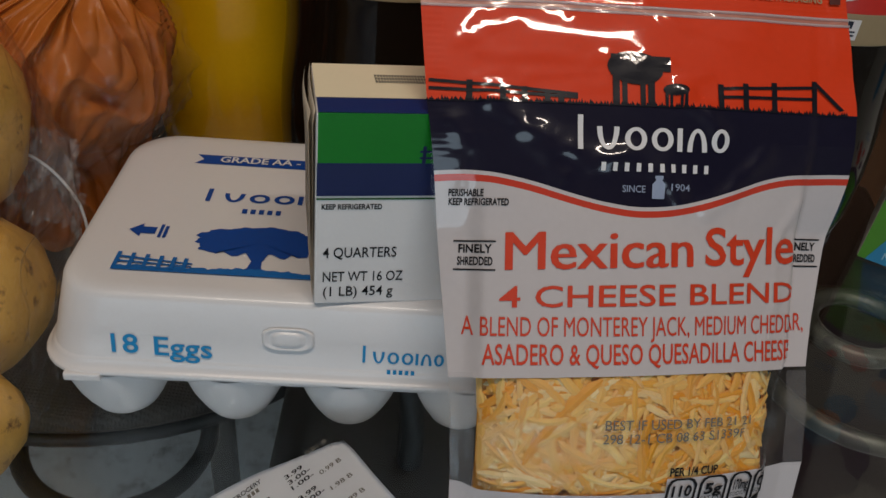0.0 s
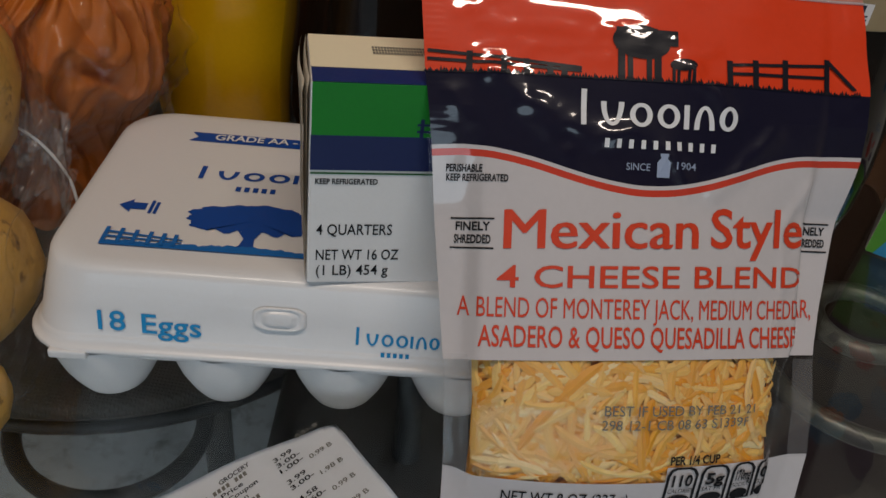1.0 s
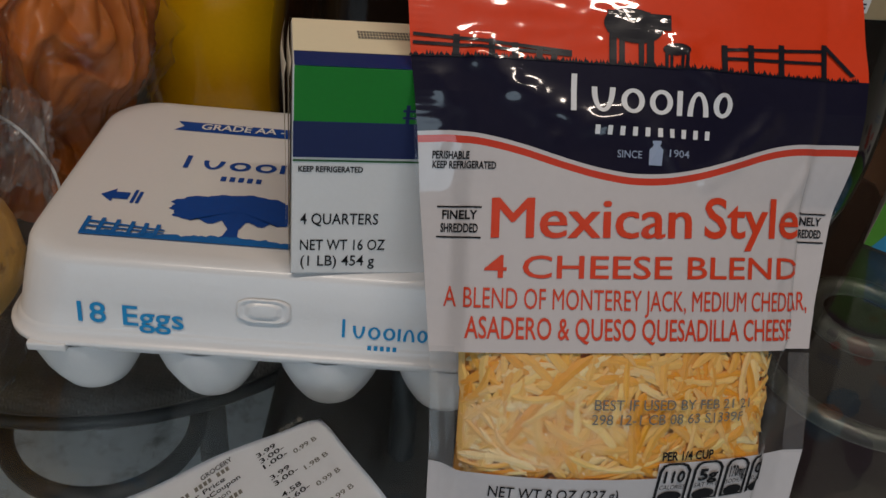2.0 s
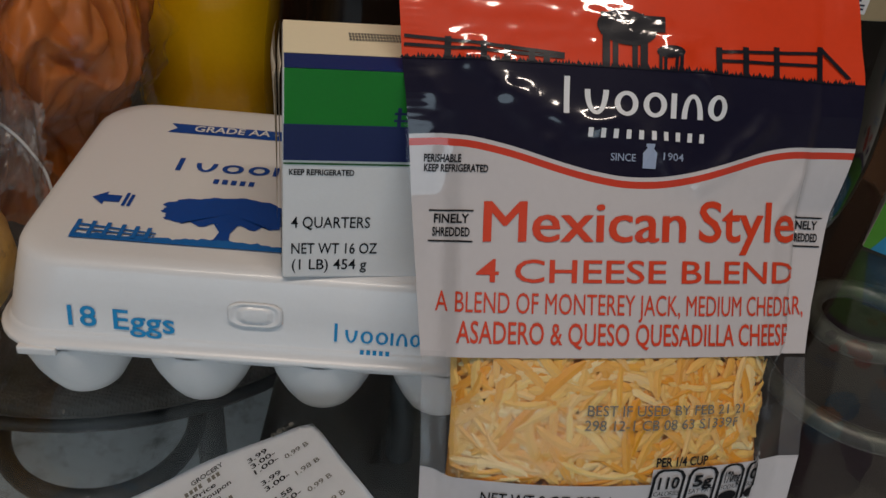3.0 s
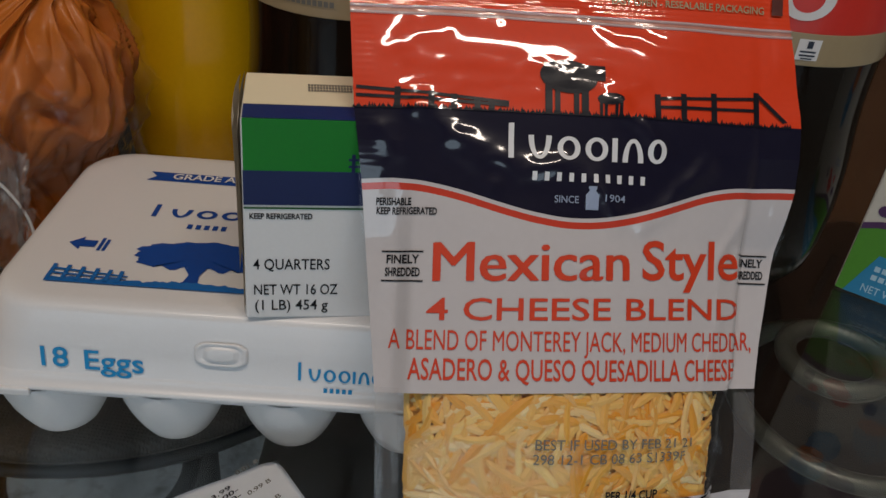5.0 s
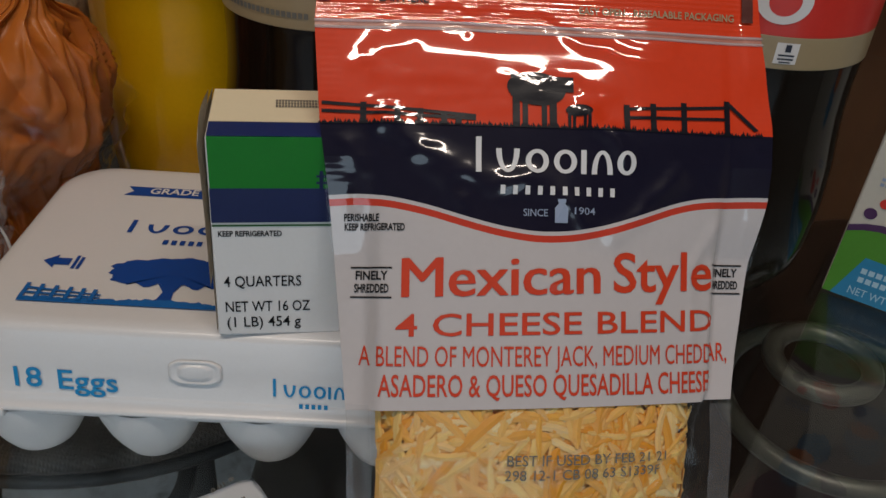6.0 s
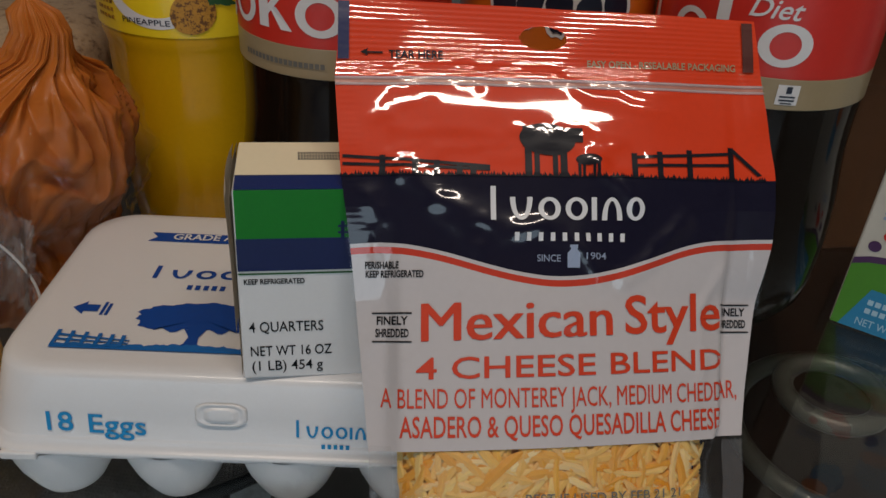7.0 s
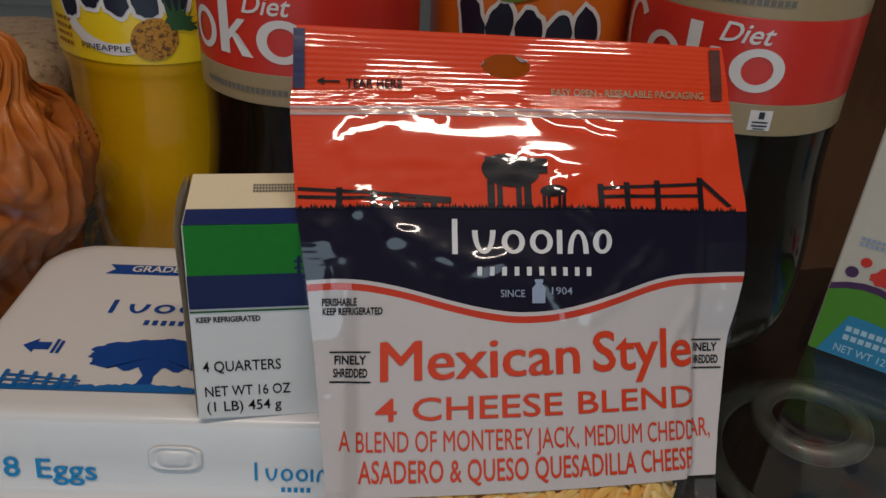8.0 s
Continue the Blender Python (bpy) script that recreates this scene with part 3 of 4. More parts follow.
    prints("arrow_print", [arrow] + [rect(0.0155 + 0.0020 * k, 0.0168 + 0.0020 * k, 0.0360, 0.0450 - 0.001 * k) for k in range(2)], lambda x, y: top(x + 0.001, y - 0.0035), INK_BLUE, lid, "blue arrow", True)
    return c


egg_carton()


# ---- butter box ----
def butter_box():
    b = thing("butter_box", "white, green and navy butter carton standing on egg carton", "butter box", (0.0834, -0.0012, 0.0697), (-1.6, 1.2, 11.2))
    W, D, H = 0.160, 0.0405, 0.0775
    part("body", block(0, W, 0, D, 0, H, 0.0009, 2), CARD_WHITE, b, "white printed card body")
    f = lambda x, y: (x, -0.0003, y)
    prints("green_panel", [rect(0.0006, W - .0006, 0.0595, H + 0.0002, 1, 6)], f, CARD_GREEN, b, "green printed band")
    prints("navy_panel", [rect(0.0004, W - .0004, 0.0468, 0.0595)], f, CARD_NAVY, b, "navy printed band")
    prints("green_line", [rect(0.0004, W - .0004, 0.0453, 0.0460)], f, CARD_DKGREEN, b, "thin green line")
    g = lambda x, y: (x, -0.0005, y)
    prints("fence_print", [rect(0.0345, 0.159, 0.0612, 0.0620), rect(0.0345, 0.159, 0.0636, 0.0644), rect(0.0355, 0.0367, 0.0590, 0.0660), rect(0.044, 0.0452, 0.0590, 0.0660), rect(0.054, 0.0552, 0.0590, 0.0662)],
           g, CARD_NAVY, b, "dark fence silhouette", True)
    prints("print_line", [text_shape("KEEP REFRIGERATED", 0.0022, 0.0230, 0.0415, 0.0021, 0.025), text_shape("4 QUARTERS", 0.0030, 0.0293, 0.0212, 0.0044),
                          text_shape("NET WT 16 OZ", 0.0031, 0.0323, 0.0106, 0.0044), text_shape("(1 LB) 454 g", 0.0033, 0.0290, 0.0039, 0.0044)], f, INK_BLACK, b, "black printed weight lines")
    t = lambda x, y: (x, y, H + 0.0003)
    prints("cream_panel", [rect(0.0004, W - .0004, 0.0114, D - .0004)], t, CARD_CREAM, b, "cream printed top flap")
    prints("navy_edge", [rect(0.0006, W - .0006, -0.0002, 0.0110)], t, CARD_NAVY_LIT, b, "navy printed strip, coloured brighter as lit from above")
    prints("print_line", [s for k in range(3) for s in bars(0.0214, 0.0560, 0.0236 + 0.0025 * k, 0.0019, 34, 0.28)], lambda x, y: (x, y, H + 0.0005), INK_GREY, b, "small upside-down information lines")
    # folded end flaps, bowed outward a little towards the top
    for off, z0, z1, bow in ((0.0005, 0.001, H + 0.0010, 0.0012), (0.0016, 0.020, H + 0.0002, 0.0022)):
        def flap(i, j, off=off, z0=z0, z1=z1, bow=bow):
            z = z0 + (z1 - z0) * j
            return Vector((-off - bow * (j ** 2) * math.sin(math.pi * (0.15 + 0.7 * i)) + 0.0008 * ease(0.93, 1.0, j), 0.0008 + (D - 0.0016) * i, z))
        bm = grid_bm(10, 14, flap)
        bmesh.ops.solidify(bm, geom=bm.faces[:], thickness=0.0005)
        part("end_flap", bm, CARD_EDGE, b, "raw cream card flap at the end", True)
    return b


butter_box()


# ---- shredded cheese pouch ----
POUCH_X, POUCH_YAW = 0.183, radians(6)
ALONG = Vector((math.cos(POUCH_YAW), math.sin(POUCH_YAW), 0))
AWAY = Vector((-math.sin(POUCH_YAW), math.cos(POUCH_YAW), 0))
LINE = [(-.060, .0006), (-.062, .02), (-.0585, .047), (-.0490, .069), (-.0352, .0855), (-.013, .115), (.0056, .1405), (.0145, .153), (.028, .1675), (.042, .182), (.0543, .1979), (.0579, .2026)]
REACH = [0.0]
for _a, _b in zip(LINE, LINE[1:]):
    REACH.append(REACH[-1] + math.hypot(_b[0] - _a[0], _b[1] - _a[1]))
TALL = REACH[-2]   # where the belly has run out; the header stands a little higher at one corner


def pouch_line(s):
    return Vector((float(np.interp(s, REACH, [p[0] for p in LINE])), float(np.interp(s, REACH, [p[1] for p in LINE]))))


def pouch_belly(s):
    x = max(0.0, min(1.0, s / TALL))
    return 0.3 + 0.7 * math.sin(math.pi * x / 0.85) if x < 0.85 else max(0.05, 0.3 * (1 - x) / 0.15)


def pouch_frame(s):
    a, b = pouch_line(max(0, s - 0.006)), pouch_line(min(REACH[-1], s + 0.006))
    d = (b - a).normalized()
    return pouch_line(s), Vector((d.y, -d.x))


# folds in the film: the points that a fold runs through (u, s), its height and its half-width
RED_FOLDS = [
    (((-.0453, .1924), (-.0359, .1906), (-.0226, .1913), (-.0162, .1909), (-.0088, .1903), (-.0060, .1921), (.0005, .1909), (.0070, .1900)), .00042, .0017),
    (((-.0435, .1853), (-.0344, .1862), (-.0208, .1855), (-.0070, .1863), (.0023, .1867), (.0171, .1858), (.0314, .1863)), .00036, .0014),
    (((-.0467, .1822), (-.0381, .1815), (-.0308, .1828)), .00050, .0018), (((-.0126, .1823), (-.0043, .1826)), .00045, .0016), (((.0428, .1825), (.0548, .1833)), .00055, .0017),
    (((.0108, .1921), (.0150, .1905)), .00050, .0014), (((.0190, .1900), (.0235, .1880)), .00060, .0014), (((.0260, .1880), (.0330, .1872)), .00050, .0013)]
TOP_FOLDS = [
    (((-.0542, .2095), (-.0509, .2119), (-.0454, .2121), (-.0417, .2090)), .00060, .0013), (((-.0427, .2158), (-.0358, .2131), (-.0251, .2134), (-.0204, .2150), (-.0157, .2123), (-.0081, .2140), (-.0033, .2156)), .00055, .0013),
    (((-.0232, .2135), (-.0214, .2096), (-.0159, .2078)), .0007, .0014), (((-.0025, .2121), (.0070, .2132), (.0127, .2104)), .0006, .0013), (((.0173, .2079), (.0220, .2050), (.0315, .2037), (.0371, .2008), (.0487, .1995)), .00055, .0015),
    (((.0347, .2084), (.0413, .2063), (.0532, .2057)), .00045, .0013), (((-.0490, .1992), (-.0454, .2029), (-.0326, .2050)), .00045, .0014), (((-.0444, .1998), (-.0326, .2028)), .00040, .0013), (((-.0521, .1960), (-.0463, .1972)), .0006, .0016)]
NAVY_FOLDS = [
    (((-.0416, .1762), (-.0345, .1729), (-.0291, .1676), (-.0219, .1635), (-.0147, .1617), (-.0075, .1572), (.0034, .1589), (.0107, .1571), (.0162, .1549), (.0199, .1508), (.0236, .1430)), .00120, .0022),
    (((.0235, .1813), (.0261, .1756), (.0317, .1734), (.0358, .1679)), .0011, .0022), (((.0322, .1412), (.0391, .1454), (.0451, .1518), (.0530, .1602)), .0011, .0020), (((-.053, .1690), (-.049, .1600), (-.050, .1500)), .0009, .0018),
    (((-.030, .1655), (-.018, .1520)), .0007, .0022)]
LOW_FOLDS = [
    (((.0375, .0640), (.0453, .0530)), .0009, .0015), (((.0452, .0769), (.0470, .066), (.0491, .0565)), .0009, .0014), (((-.046, .045), (-.047, .100)), .0008, .0026), (((.050, .060), (.058, .072)), .0010, .0018),
    (((.008, .1275), (.013, .1255)), .0008, .0018), (((.060, .130), (.070, .146)), .0010, .0022), (((-.052, .118), (-.046, .135)), .0007, .0022), (((.056, .0905), (.062, .112), (.061, .128)), .0006, .0022)]
FOLDS = [(pts, high, half, min(p[0] for p in pts) - 0.007, max(p[0] for p in pts) + 0.007, min(p[1] for p in pts) - 0.007, max(p[1] for p in pts) + 0.007)
         for pts, high, half in [(a, 0.60 * b, 1.7 * c) for a, b, c in RED_FOLDS] + [(a, 0.55 * b, 1.7 * c) for a, b, c in TOP_FOLDS] + [(a, 1.3 * b, 1.8 * c) for a, b, c in NAVY_FOLDS] + LOW_FOLDS]


def creases(u, s):
    """Sharp folds in the film stand a little proud and die out at their ends."""
    total = 0.0
    for pts, high, half, u0, u1, s0, s1 in FOLDS:
        if not (u0 < u < u1 and s0 < s < s1):
            continue
        best = 1.0
        for (ua, sa), (ub, sb) in zip(pts, pts[1:]):
            du, ds = ub - ua, sb - sa
            t = max(0.0, min(1.0, ((u - ua) * du + (s - sa) * ds) / (du * du + ds * ds)))
            best = min(best, math.hypot(u - ua - t * du, s - sa - t * ds))
        best += 0.0004 * noise.noise(Vector((u * 240, s * 240, high * 9000)))
        total += high * math.exp(-(best / half) ** 2) * (0.75 + 0.5 * noise.noise(Vector((u * 130, s * 130, 4.0))))
    return total


def pouch_front(u, s, out=0.0):
    """The pouch's front sheet: u metres to the right, s metres up along it. The full belly falls back to flat side seals."""
    p, n = pouch_frame(s)
    full = pouch_belly(s) * float(np.interp(s, [0.135, 0.165], [1, 0.45]))
    g = min(0.0095 * (u / 0.06) ** 2, 0.0130) * full
    fold = float(np.interp(s, [0.05, 0.080, 0.092, 0.130], [0.0580, 0.0610, 0.0675, 0.0695]))
    g += (0.0046 * ease(-0.0415, -0.0480, u) + 0.0070 * ease(fold, fold + 0.0042, u)) * full * float(np.interp(s, [0, 0.02, 0.13, 0.17], [0.5, 1, 1, 0.35])) - out
    k = float(np.interp(s, [0.15, 0.185], [0.4, 1.0]))
    g -= creases(u, s)
    g += k * 0.0004 * noise.noise(Vector((u * 45, s * 60, 1.3))) + k * 0.0007 * noise.noise(Vector((u * 18, s * 30, 7.1)))
    l, r = pouch_side(s)
    if s > 0.1:
        g += (0.00001 * math.sin(s * math.tau / 0.0021) + 0.0004 * noise.noise(Vector((u * 30, s * 70, 9.0)))) * max(ease(l + 0.0085, l + 0.0060, u), ease(r - 0.0080, r - 0.0055, u))
    q = p + n * g
    return Vector((POUCH_X, 0, 0)) + ALONG * u + AWAY * q.x + Vector((0, 0, q.y))


def pouch_side(s):
    """Left and right edge at the height s."""
    left = np.interp(s, [0, .03, .085, .14, .176, .21, .237], [-.0500, -.0512, -.0526, -.0591, -.0625, -.0650, -.0632])
    right = np.interp(s, [0, .03, .085, .14, .18, .21, .237], [.0760, .0770, .0790, .0878, .0870, .0845, .0823])
    return float(left), float(right)


def wave(u):
    """Height of the printed wave's red line."""
    xs, ys = [-.075, -.0595, -.0474, -.0306, -.013, .0013, .0122, .0273, .0428, .0587, .0812, .10], [.1512, .1514, .1524, .1497, .1444, .1412, .1404, .1424, .1473, .1530, .1544, .1542]
    return float(np.mean([np.interp(u + d, xs, ys) for d in (-.008, -.006, -.004, -.002, 0, .002, .004, .006, .008)]))


def band(bm, lo, hi, nu, nv, slot, out=0.0, back=None):
    """A strip of the sheet between the heights lo(u) and hi(u), edge to edge."""
    def fn(i, j):
        l, r = pouch_side(lo(0.012) + (hi(0.012) - lo(0.012)) * j)
        u = l + (r - l) * i
        s = lo(u) + (hi(u) - lo(u)) * j
        return pouch_front(u, s, out)
    return grid_bm(nu, nv, fn, bm, index=lambda i, j: slot)


def cheese_pouch():
    p = thing("cheese_pouch", "red, navy and white resealable plastic pouch of shredded cheese leaning back", "cheese pouch")
    k = lambda v: (lambda u: v)
    bm = bmesh.new()
    band(bm, k(0.0), lambda u: 0.0446 + 0.001 * (u / .06) ** 2, 90, 26, 0)
    band(bm, lambda u: 0.0862 + 0.0014 * (u / 0.06), lambda u: wave(u) - 0.0022, 130, 44, 0)
    band(bm, lambda u: wave(u) - 0.0022, wave, 60, 1, 1)
    band(bm, wave, lambda u: wave(u) + 0.0013, 60, 1, 0)
    band(bm, lambda u: wave(u) + 0.0013, k(0.1758), 180, 64, 2)
    band(bm, k(0.1758), k(0.2072), 180, 84, 3)
    band(bm, k(0.2072), k(0.2102), 120, 8, 4)

    def header_fn(i, j):
        s = 0.2102 + (0.0275 - 0.0040 * i) * j
        l, r = pouch_side(s)
        ribs = 0.000025 * math.sin(j * math.tau * 14)
        return pouch_front(l + (r - l) * i, s, ribs)
    hole = lambda i, j: ((i - 0.478) / 0.056) ** 2 + ((j - 0.580) / 0.165) ** 2 < 1
    rows_u, rows_v = 240, 110
    verts = [[bm.verts.new(header_fn(i / rows_u, j / rows_v)) for i in range(rows_u + 1)] for j in range(rows_v + 1)]
    for j in range(rows_v):
        for i in range(rows_u):
            if not hole((i + .5) / rows_u, (j + .5) / rows_v):
                f = bm.faces.new((verts[j][i], verts[j][i + 1], verts[j + 1][i + 1], verts[j + 1][i]))
                f.smooth, f.material_index = True, 3
    front = part("front_panel", bm, [BAG_WHITE, BAG_STRIPE, BAG_NAVY, BAG_RED, BAG_ZIP], p, "printed red, navy and white front sheet", True)
    bm = bmesh.new()
    band(bm, lambda u: 0.0446 + 0.001 * (u / .06) ** 2, lambda u: 0.0862 + 0.0014 * (u / 0.06), 70, 40, 0)
    part("window", bm, BAG_WINDOW, p, "clear film window over the cheese", True)

    for side in (0, 1):
        def seal_fn(i, j, side=side):
            h = 0.0446 + 0.0422 * j
            e = pouch_side(h)[side]
            return pouch_front(e + (0.0075 * i if side == 0 else -0.0075 * (1 - i)), h, 0.0002)
        part("side_seal", grid_bm(4, 20, seal_fn), BAG_SEAM, p, "cloudy clear side seam", True)

    # back sheet
    def back_fn(i, j):
        s = 0.0005 + (0.2060 - 0.0005) * j
        l, r = pouch_side(s)
        u = l + (r - l) * i
        thick = 0.028 * max(0, math.sin(math.pi * i)) ** 0.7 * float(np.interp(s, [0, .03, .07, .10, .125, .15, .21], [.9, 1.05, 1.0, .8, .42, .15, .06]))
        return pouch_front(u, s, -thick - 0.0006)
    part("back_panel", grid_bm(40, 40, back_fn), BAG_CLEAR, p, "clear back film", True)

    # cheese: a packed mass with loose shreds lying against the window
    def mass_fn(i, j):
        s = 0.004 + 0.100 * j
        l, r = -0.0415, 0.0620
        u = l + (r - l) * i
        rim = max(0.0, math.sin(math.pi * min(1, max(0, i)))) ** 0.35
        return pouch_front(u, s, -0.0034 - 0.010 * (1 - rim) + 0.0012 * noise.noise(Vector((u * 160, s * 160, 0))))
    bm = grid_bm(50, 50, mass_fn)

    def mass_back(i, j):
        s = 0.004 + 0.100 * j
        u = 0.0620 + (-0.0415 - 0.0620) * i
        return pouch_front(u, s, -0.0165 - 0.006 * math.sin(math.pi * i) * float(np.interp(s, [0, .06, .1], [1, 1, .3])))
    grid_bm(20, 20, mass_back, bm)
    part("cheese_mass", bm, CHEESE_MASS, p, "packed shredded cheese", True)
    rnd = random.Random(11)
    verts, faces = [], []
    for n in range(820):
        u0, s0 = rnd.uniform(-0.0405, 0.0625), rnd.uniform(0.036, 0.094)
        depth = 0.0008 + 0.0028 * (1 - n / 820)
        ang, bend, length, wid = rnd.uniform(0, math.tau), rnd.uniform(-60, 60), rnd.uniform(0.016, 0.042), rnd.uniform(0.0009, 0.0016)
        u, s, a = u0, s0, ang
        base, steps = len(verts), 10
        row = []
        for q in range(steps + 1):
            row.append((u, s, a))
            u += math.cos(a) * length / steps
            s += math.sin(a) * length / steps
            a += bend * length / steps
        row = [r for r in row if -0.0425 < r[0] < 0.0640 and 0.040 < r[1] < 0.092]
        if len(row) < 4:
            continue
        steps = len(row) - 1
        for q, (u, s, a) in enumerate(row):
            du, ds = -math.sin(a) * wid, math.cos(a) * wid
            wob = 0.0002 * math.sin(q * 1.3 + n)
            d = depth + wob
            thin = 0.35 + 0.65 * min(1.0, q, steps - q)
            du, ds = du * thin, ds * thin
            for eu, es, ed in ((du, ds, 0), (0, 0, -0.0003), (-du, -ds, 0), (0, 0, 0.0006)):
                edge = max(0.0, abs(u + eu - 0.0105) / 0.0525 - 0.86) * 0.03
                verts.append(pouch_front(u + eu, s + es, -(d + ed + edge)))
        for q in range(steps):
            for e in range(4):
                i0, i1 = base + q * 4 + e, base + q * 4 + (e + 1) % 4
                faces.append((i0, i1, i1 + 4, i0 + 4))
        faces.append((base, base + 1, base + 2, base + 3))
        faces.append((base + steps * 4 + 3, base + steps * 4 + 2, base + steps * 4 + 1, base + steps * 4))
    me = bpy.data.meshes.new("cheese_shreds")
    me.from_pydata(verts, [], faces)
    me.materials.append(CHEESE)
    sh = new("shredded_cheese", me)
    sh.parent = p
    tagged(sh, "yellow and cream shredded cheese", kind="stuff")

    # print on the sheet
    on = lambda h: (lambda u, s: pouch_front(u, s, h))
    low, high = on(0.0004), on(0.0007)
    prints("print_line", [text_shape("Mexican", -0.0358, 0.0276, 0.1206, 0.0126, slope=0.033), text_shape("Style", 0.0327, 0.0693, 0.1232, 0.0126, 0.014, 0.040)], low, INK_RED, front, "large red product line")
    prints("print_line", [text_shape("Mexican", -0.0352, 0.0282, 0.1207, 0.0126, slope=0.033)], on(0.0005), INK_RED, front, "large red product line")
    prints("print_line", [text_shape("4 CHEESE BLEND", -0.0374, 0.0699, 0.1083, 0.0070, 0.008, 0.025)], low, INK_RED, front, "red product line")
    prints("print_line", [text_shape("A BLEND OF MONTEREY JACK, MEDIUM CHEDDAR,", -0.0489, 0.0780, 0.0988, 0.0064, slope=0.012),
                          text_shape("ASADERO & QUESO QUESADILLA CHEESES", -0.0427, 0.0712, 0.0896, 0.0067, 0.008, 0.012)], low, INK_RED, front, "small red blend lines")
    prints("print_line", [text_shape("PERISHABLE", -0.0543, -0.0432, 0.1447, 0.0023, 0.025), text_shape("KEEP REFRIGERATED", -0.0541, -0.0350, 0.1418, 0.0022, 0.025)]
           + [s for x, q in ((-0.0519, 0.0), (0.0695, 0.0030)) for s in (text_shape("FINELY", x + 0.0016, x + 0.0118, q + 0.1262, 0.0027, 0.025), text_shape("SHREDDED", x + 0.0012, x + 0.0121, q + 0.1221, 0.0027, 0.025),
                                                     rect(x, x + 0.0131, q + 0.1297, q + 0.1302, 12), rect(x, x + 0.0131, q + 0.1203, q + 0.1208, 12))], low, INK_BLACK, front, "small black notes")
    prints("brand_mark", brand_marks(-0.0146, 0.0396, 0.1606, 0.0114, 0.008) + bars(-0.0063, 0.0338, 0.1538, 0.0028, 10, 0.62), low, INK_WHITE, front, "white brand mark")
    prints("print_line", [text_shape("SINCE", 0.0025, 0.0104, 0.1470, 0.0023), text_shape("1904", 0.0189, 0.0260, 0.1478, 0.0023),
                          poly([(0.0127, 0.1450), (0.0169, 0.1450), (0.0169, 0.1498), (0.0158, 0.1511), (0.0158, 0.1517), (0.0161, 0.1517), (0.0161, 0.1526), (0.0135, 0.1526), (0.0135, 0.1517), (0.0138, 0.1517), (0.0138, 0.1511), (0.0127, 0.1498)])], low, INK_PALE, front, "pale blue founding line and bottle")
    rnd = random.Random(3)
    shapes = []
    for x in range(150):
        u = -0.0625 + 0.1455 * x / 149
        h = rnd.uniform(0.0008, 0.0026)
        shapes.append(poly([(u - 0.0006, 0.1754), (u + 0.0007, 0.1754), (u + rnd.uniform(-.0006, .0006), 0.1756 + 0.7 * h)]))
    for xs, y_of in (((-0.0498, -0.0390, -0.0318, -0.0242, -0.0196), lambda u: 0.1830 - 0.10 * (u + 0.055)), ((0.0355, 0.0445, 0.0552, 0.0704), lambda u: 0.1843 + 0.09 * (u - 0.036))):
        for u in xs:
            shapes.append(rect(u, u + 0.0020, 0.1754, y_of(u), 2, 8))
        a, b = (-0.0620, -0.0130) if xs[0] < 0 else (xs[0], xs[-1])
        for f in (0.40, 0.75):
            n = 24
            vs, fs = [], []
            for q in range(n + 1):
                u = a + (b - a) * q / n
                y = 0.1760 + (y_of(u) - 0.1760) * f
                vs += [(u, y), (u, y + 0.0011)]
            shapes.append((vs, [(2 * q, 2 * q + 2, 2 * q + 3, 2 * q + 1) for q in range(n)]))
    shapes.append(poly([(0.0712, 0.1862), (0.0722, 0.1872), (0.0822, 0.1776), (0.0806, 0.1772)]))
    # two plain standing shapes on the meadow
    shapes += [oval(0.0066, 0.1884, 0.0096, 0.0056, 28, -6), rect(-0.0018, 0.0120, 0.1858, 0.1930, 8, 6), rect(0.0118, 0.0188, 0.1874, 0.1926, 5, 4), oval(0.0205, 0.1815, 0.0044, 0.0020, 16)]
    shapes += [rect(x, x + w, 0.1756, top, 2, 8) for x, w, top in ((-0.0012, 0.0024, 0.1880), (0.0020, 0.0018, 0.1860), (0.0082, 0.0018, 0.1860), (0.0108, 0.0024, 0.1880), (0.0168, 0.0011, 0.1815), (0.0184, 0.0010, 0.1812), (0.0218, 0.0010, 0.1812), (0.0232, 0.0011, 0.1815))]
    prints("meadow_print", shapes, low, BAG_BLACK, front, "dark fence and meadow silhouette")
    prints("print_line", [text_shape("TEAR HERE", -0.0469, -0.0284, 0.2165, 0.0030, 0.02), rect(-0.0545, -0.0488, 0.2183, 0.2189, 6), poly([(-0.0565, 0.2187), (-0.0538, 0.2200), (-0.0544, 0.2187), (-0.0538, 0.2173)])], on(0.0006), INK_BLACK, front, "black tear line note", True)
    prints("print_line", [text_shape("EASY OPEN - RESEALABLE PACKAGING", 0.0216, 0.0748, 0.2150, 0.0024, 0.02)], on(0.0006), LABEL_TAN, front, "faint pale opening note")
    prints("edge_mark", [rect(-0.0641, -0.0603, 0.2160, 0.2362, 3, 16)], on(0.0008), CARD_NAVY, front, "dark registration bar")
    prints("edge_mark", [rect(0.0774, 0.0813, 0.2147, 0.2325, 3, 16)], on(0.0008), EDGE_DARK, front, "dark registration bar")
    prints("print_line", [text_shape("BEST IF USED BY FEB 21 21", -0.0022, 0.0509, 0.0686, 0.0034), text_shape("298 12-1 CB 08 63 S1339F", -0.0027, 0.0486, 0.0638, 0.0034)], low, INK_GREY, front, "dotted grey use-by stamp")
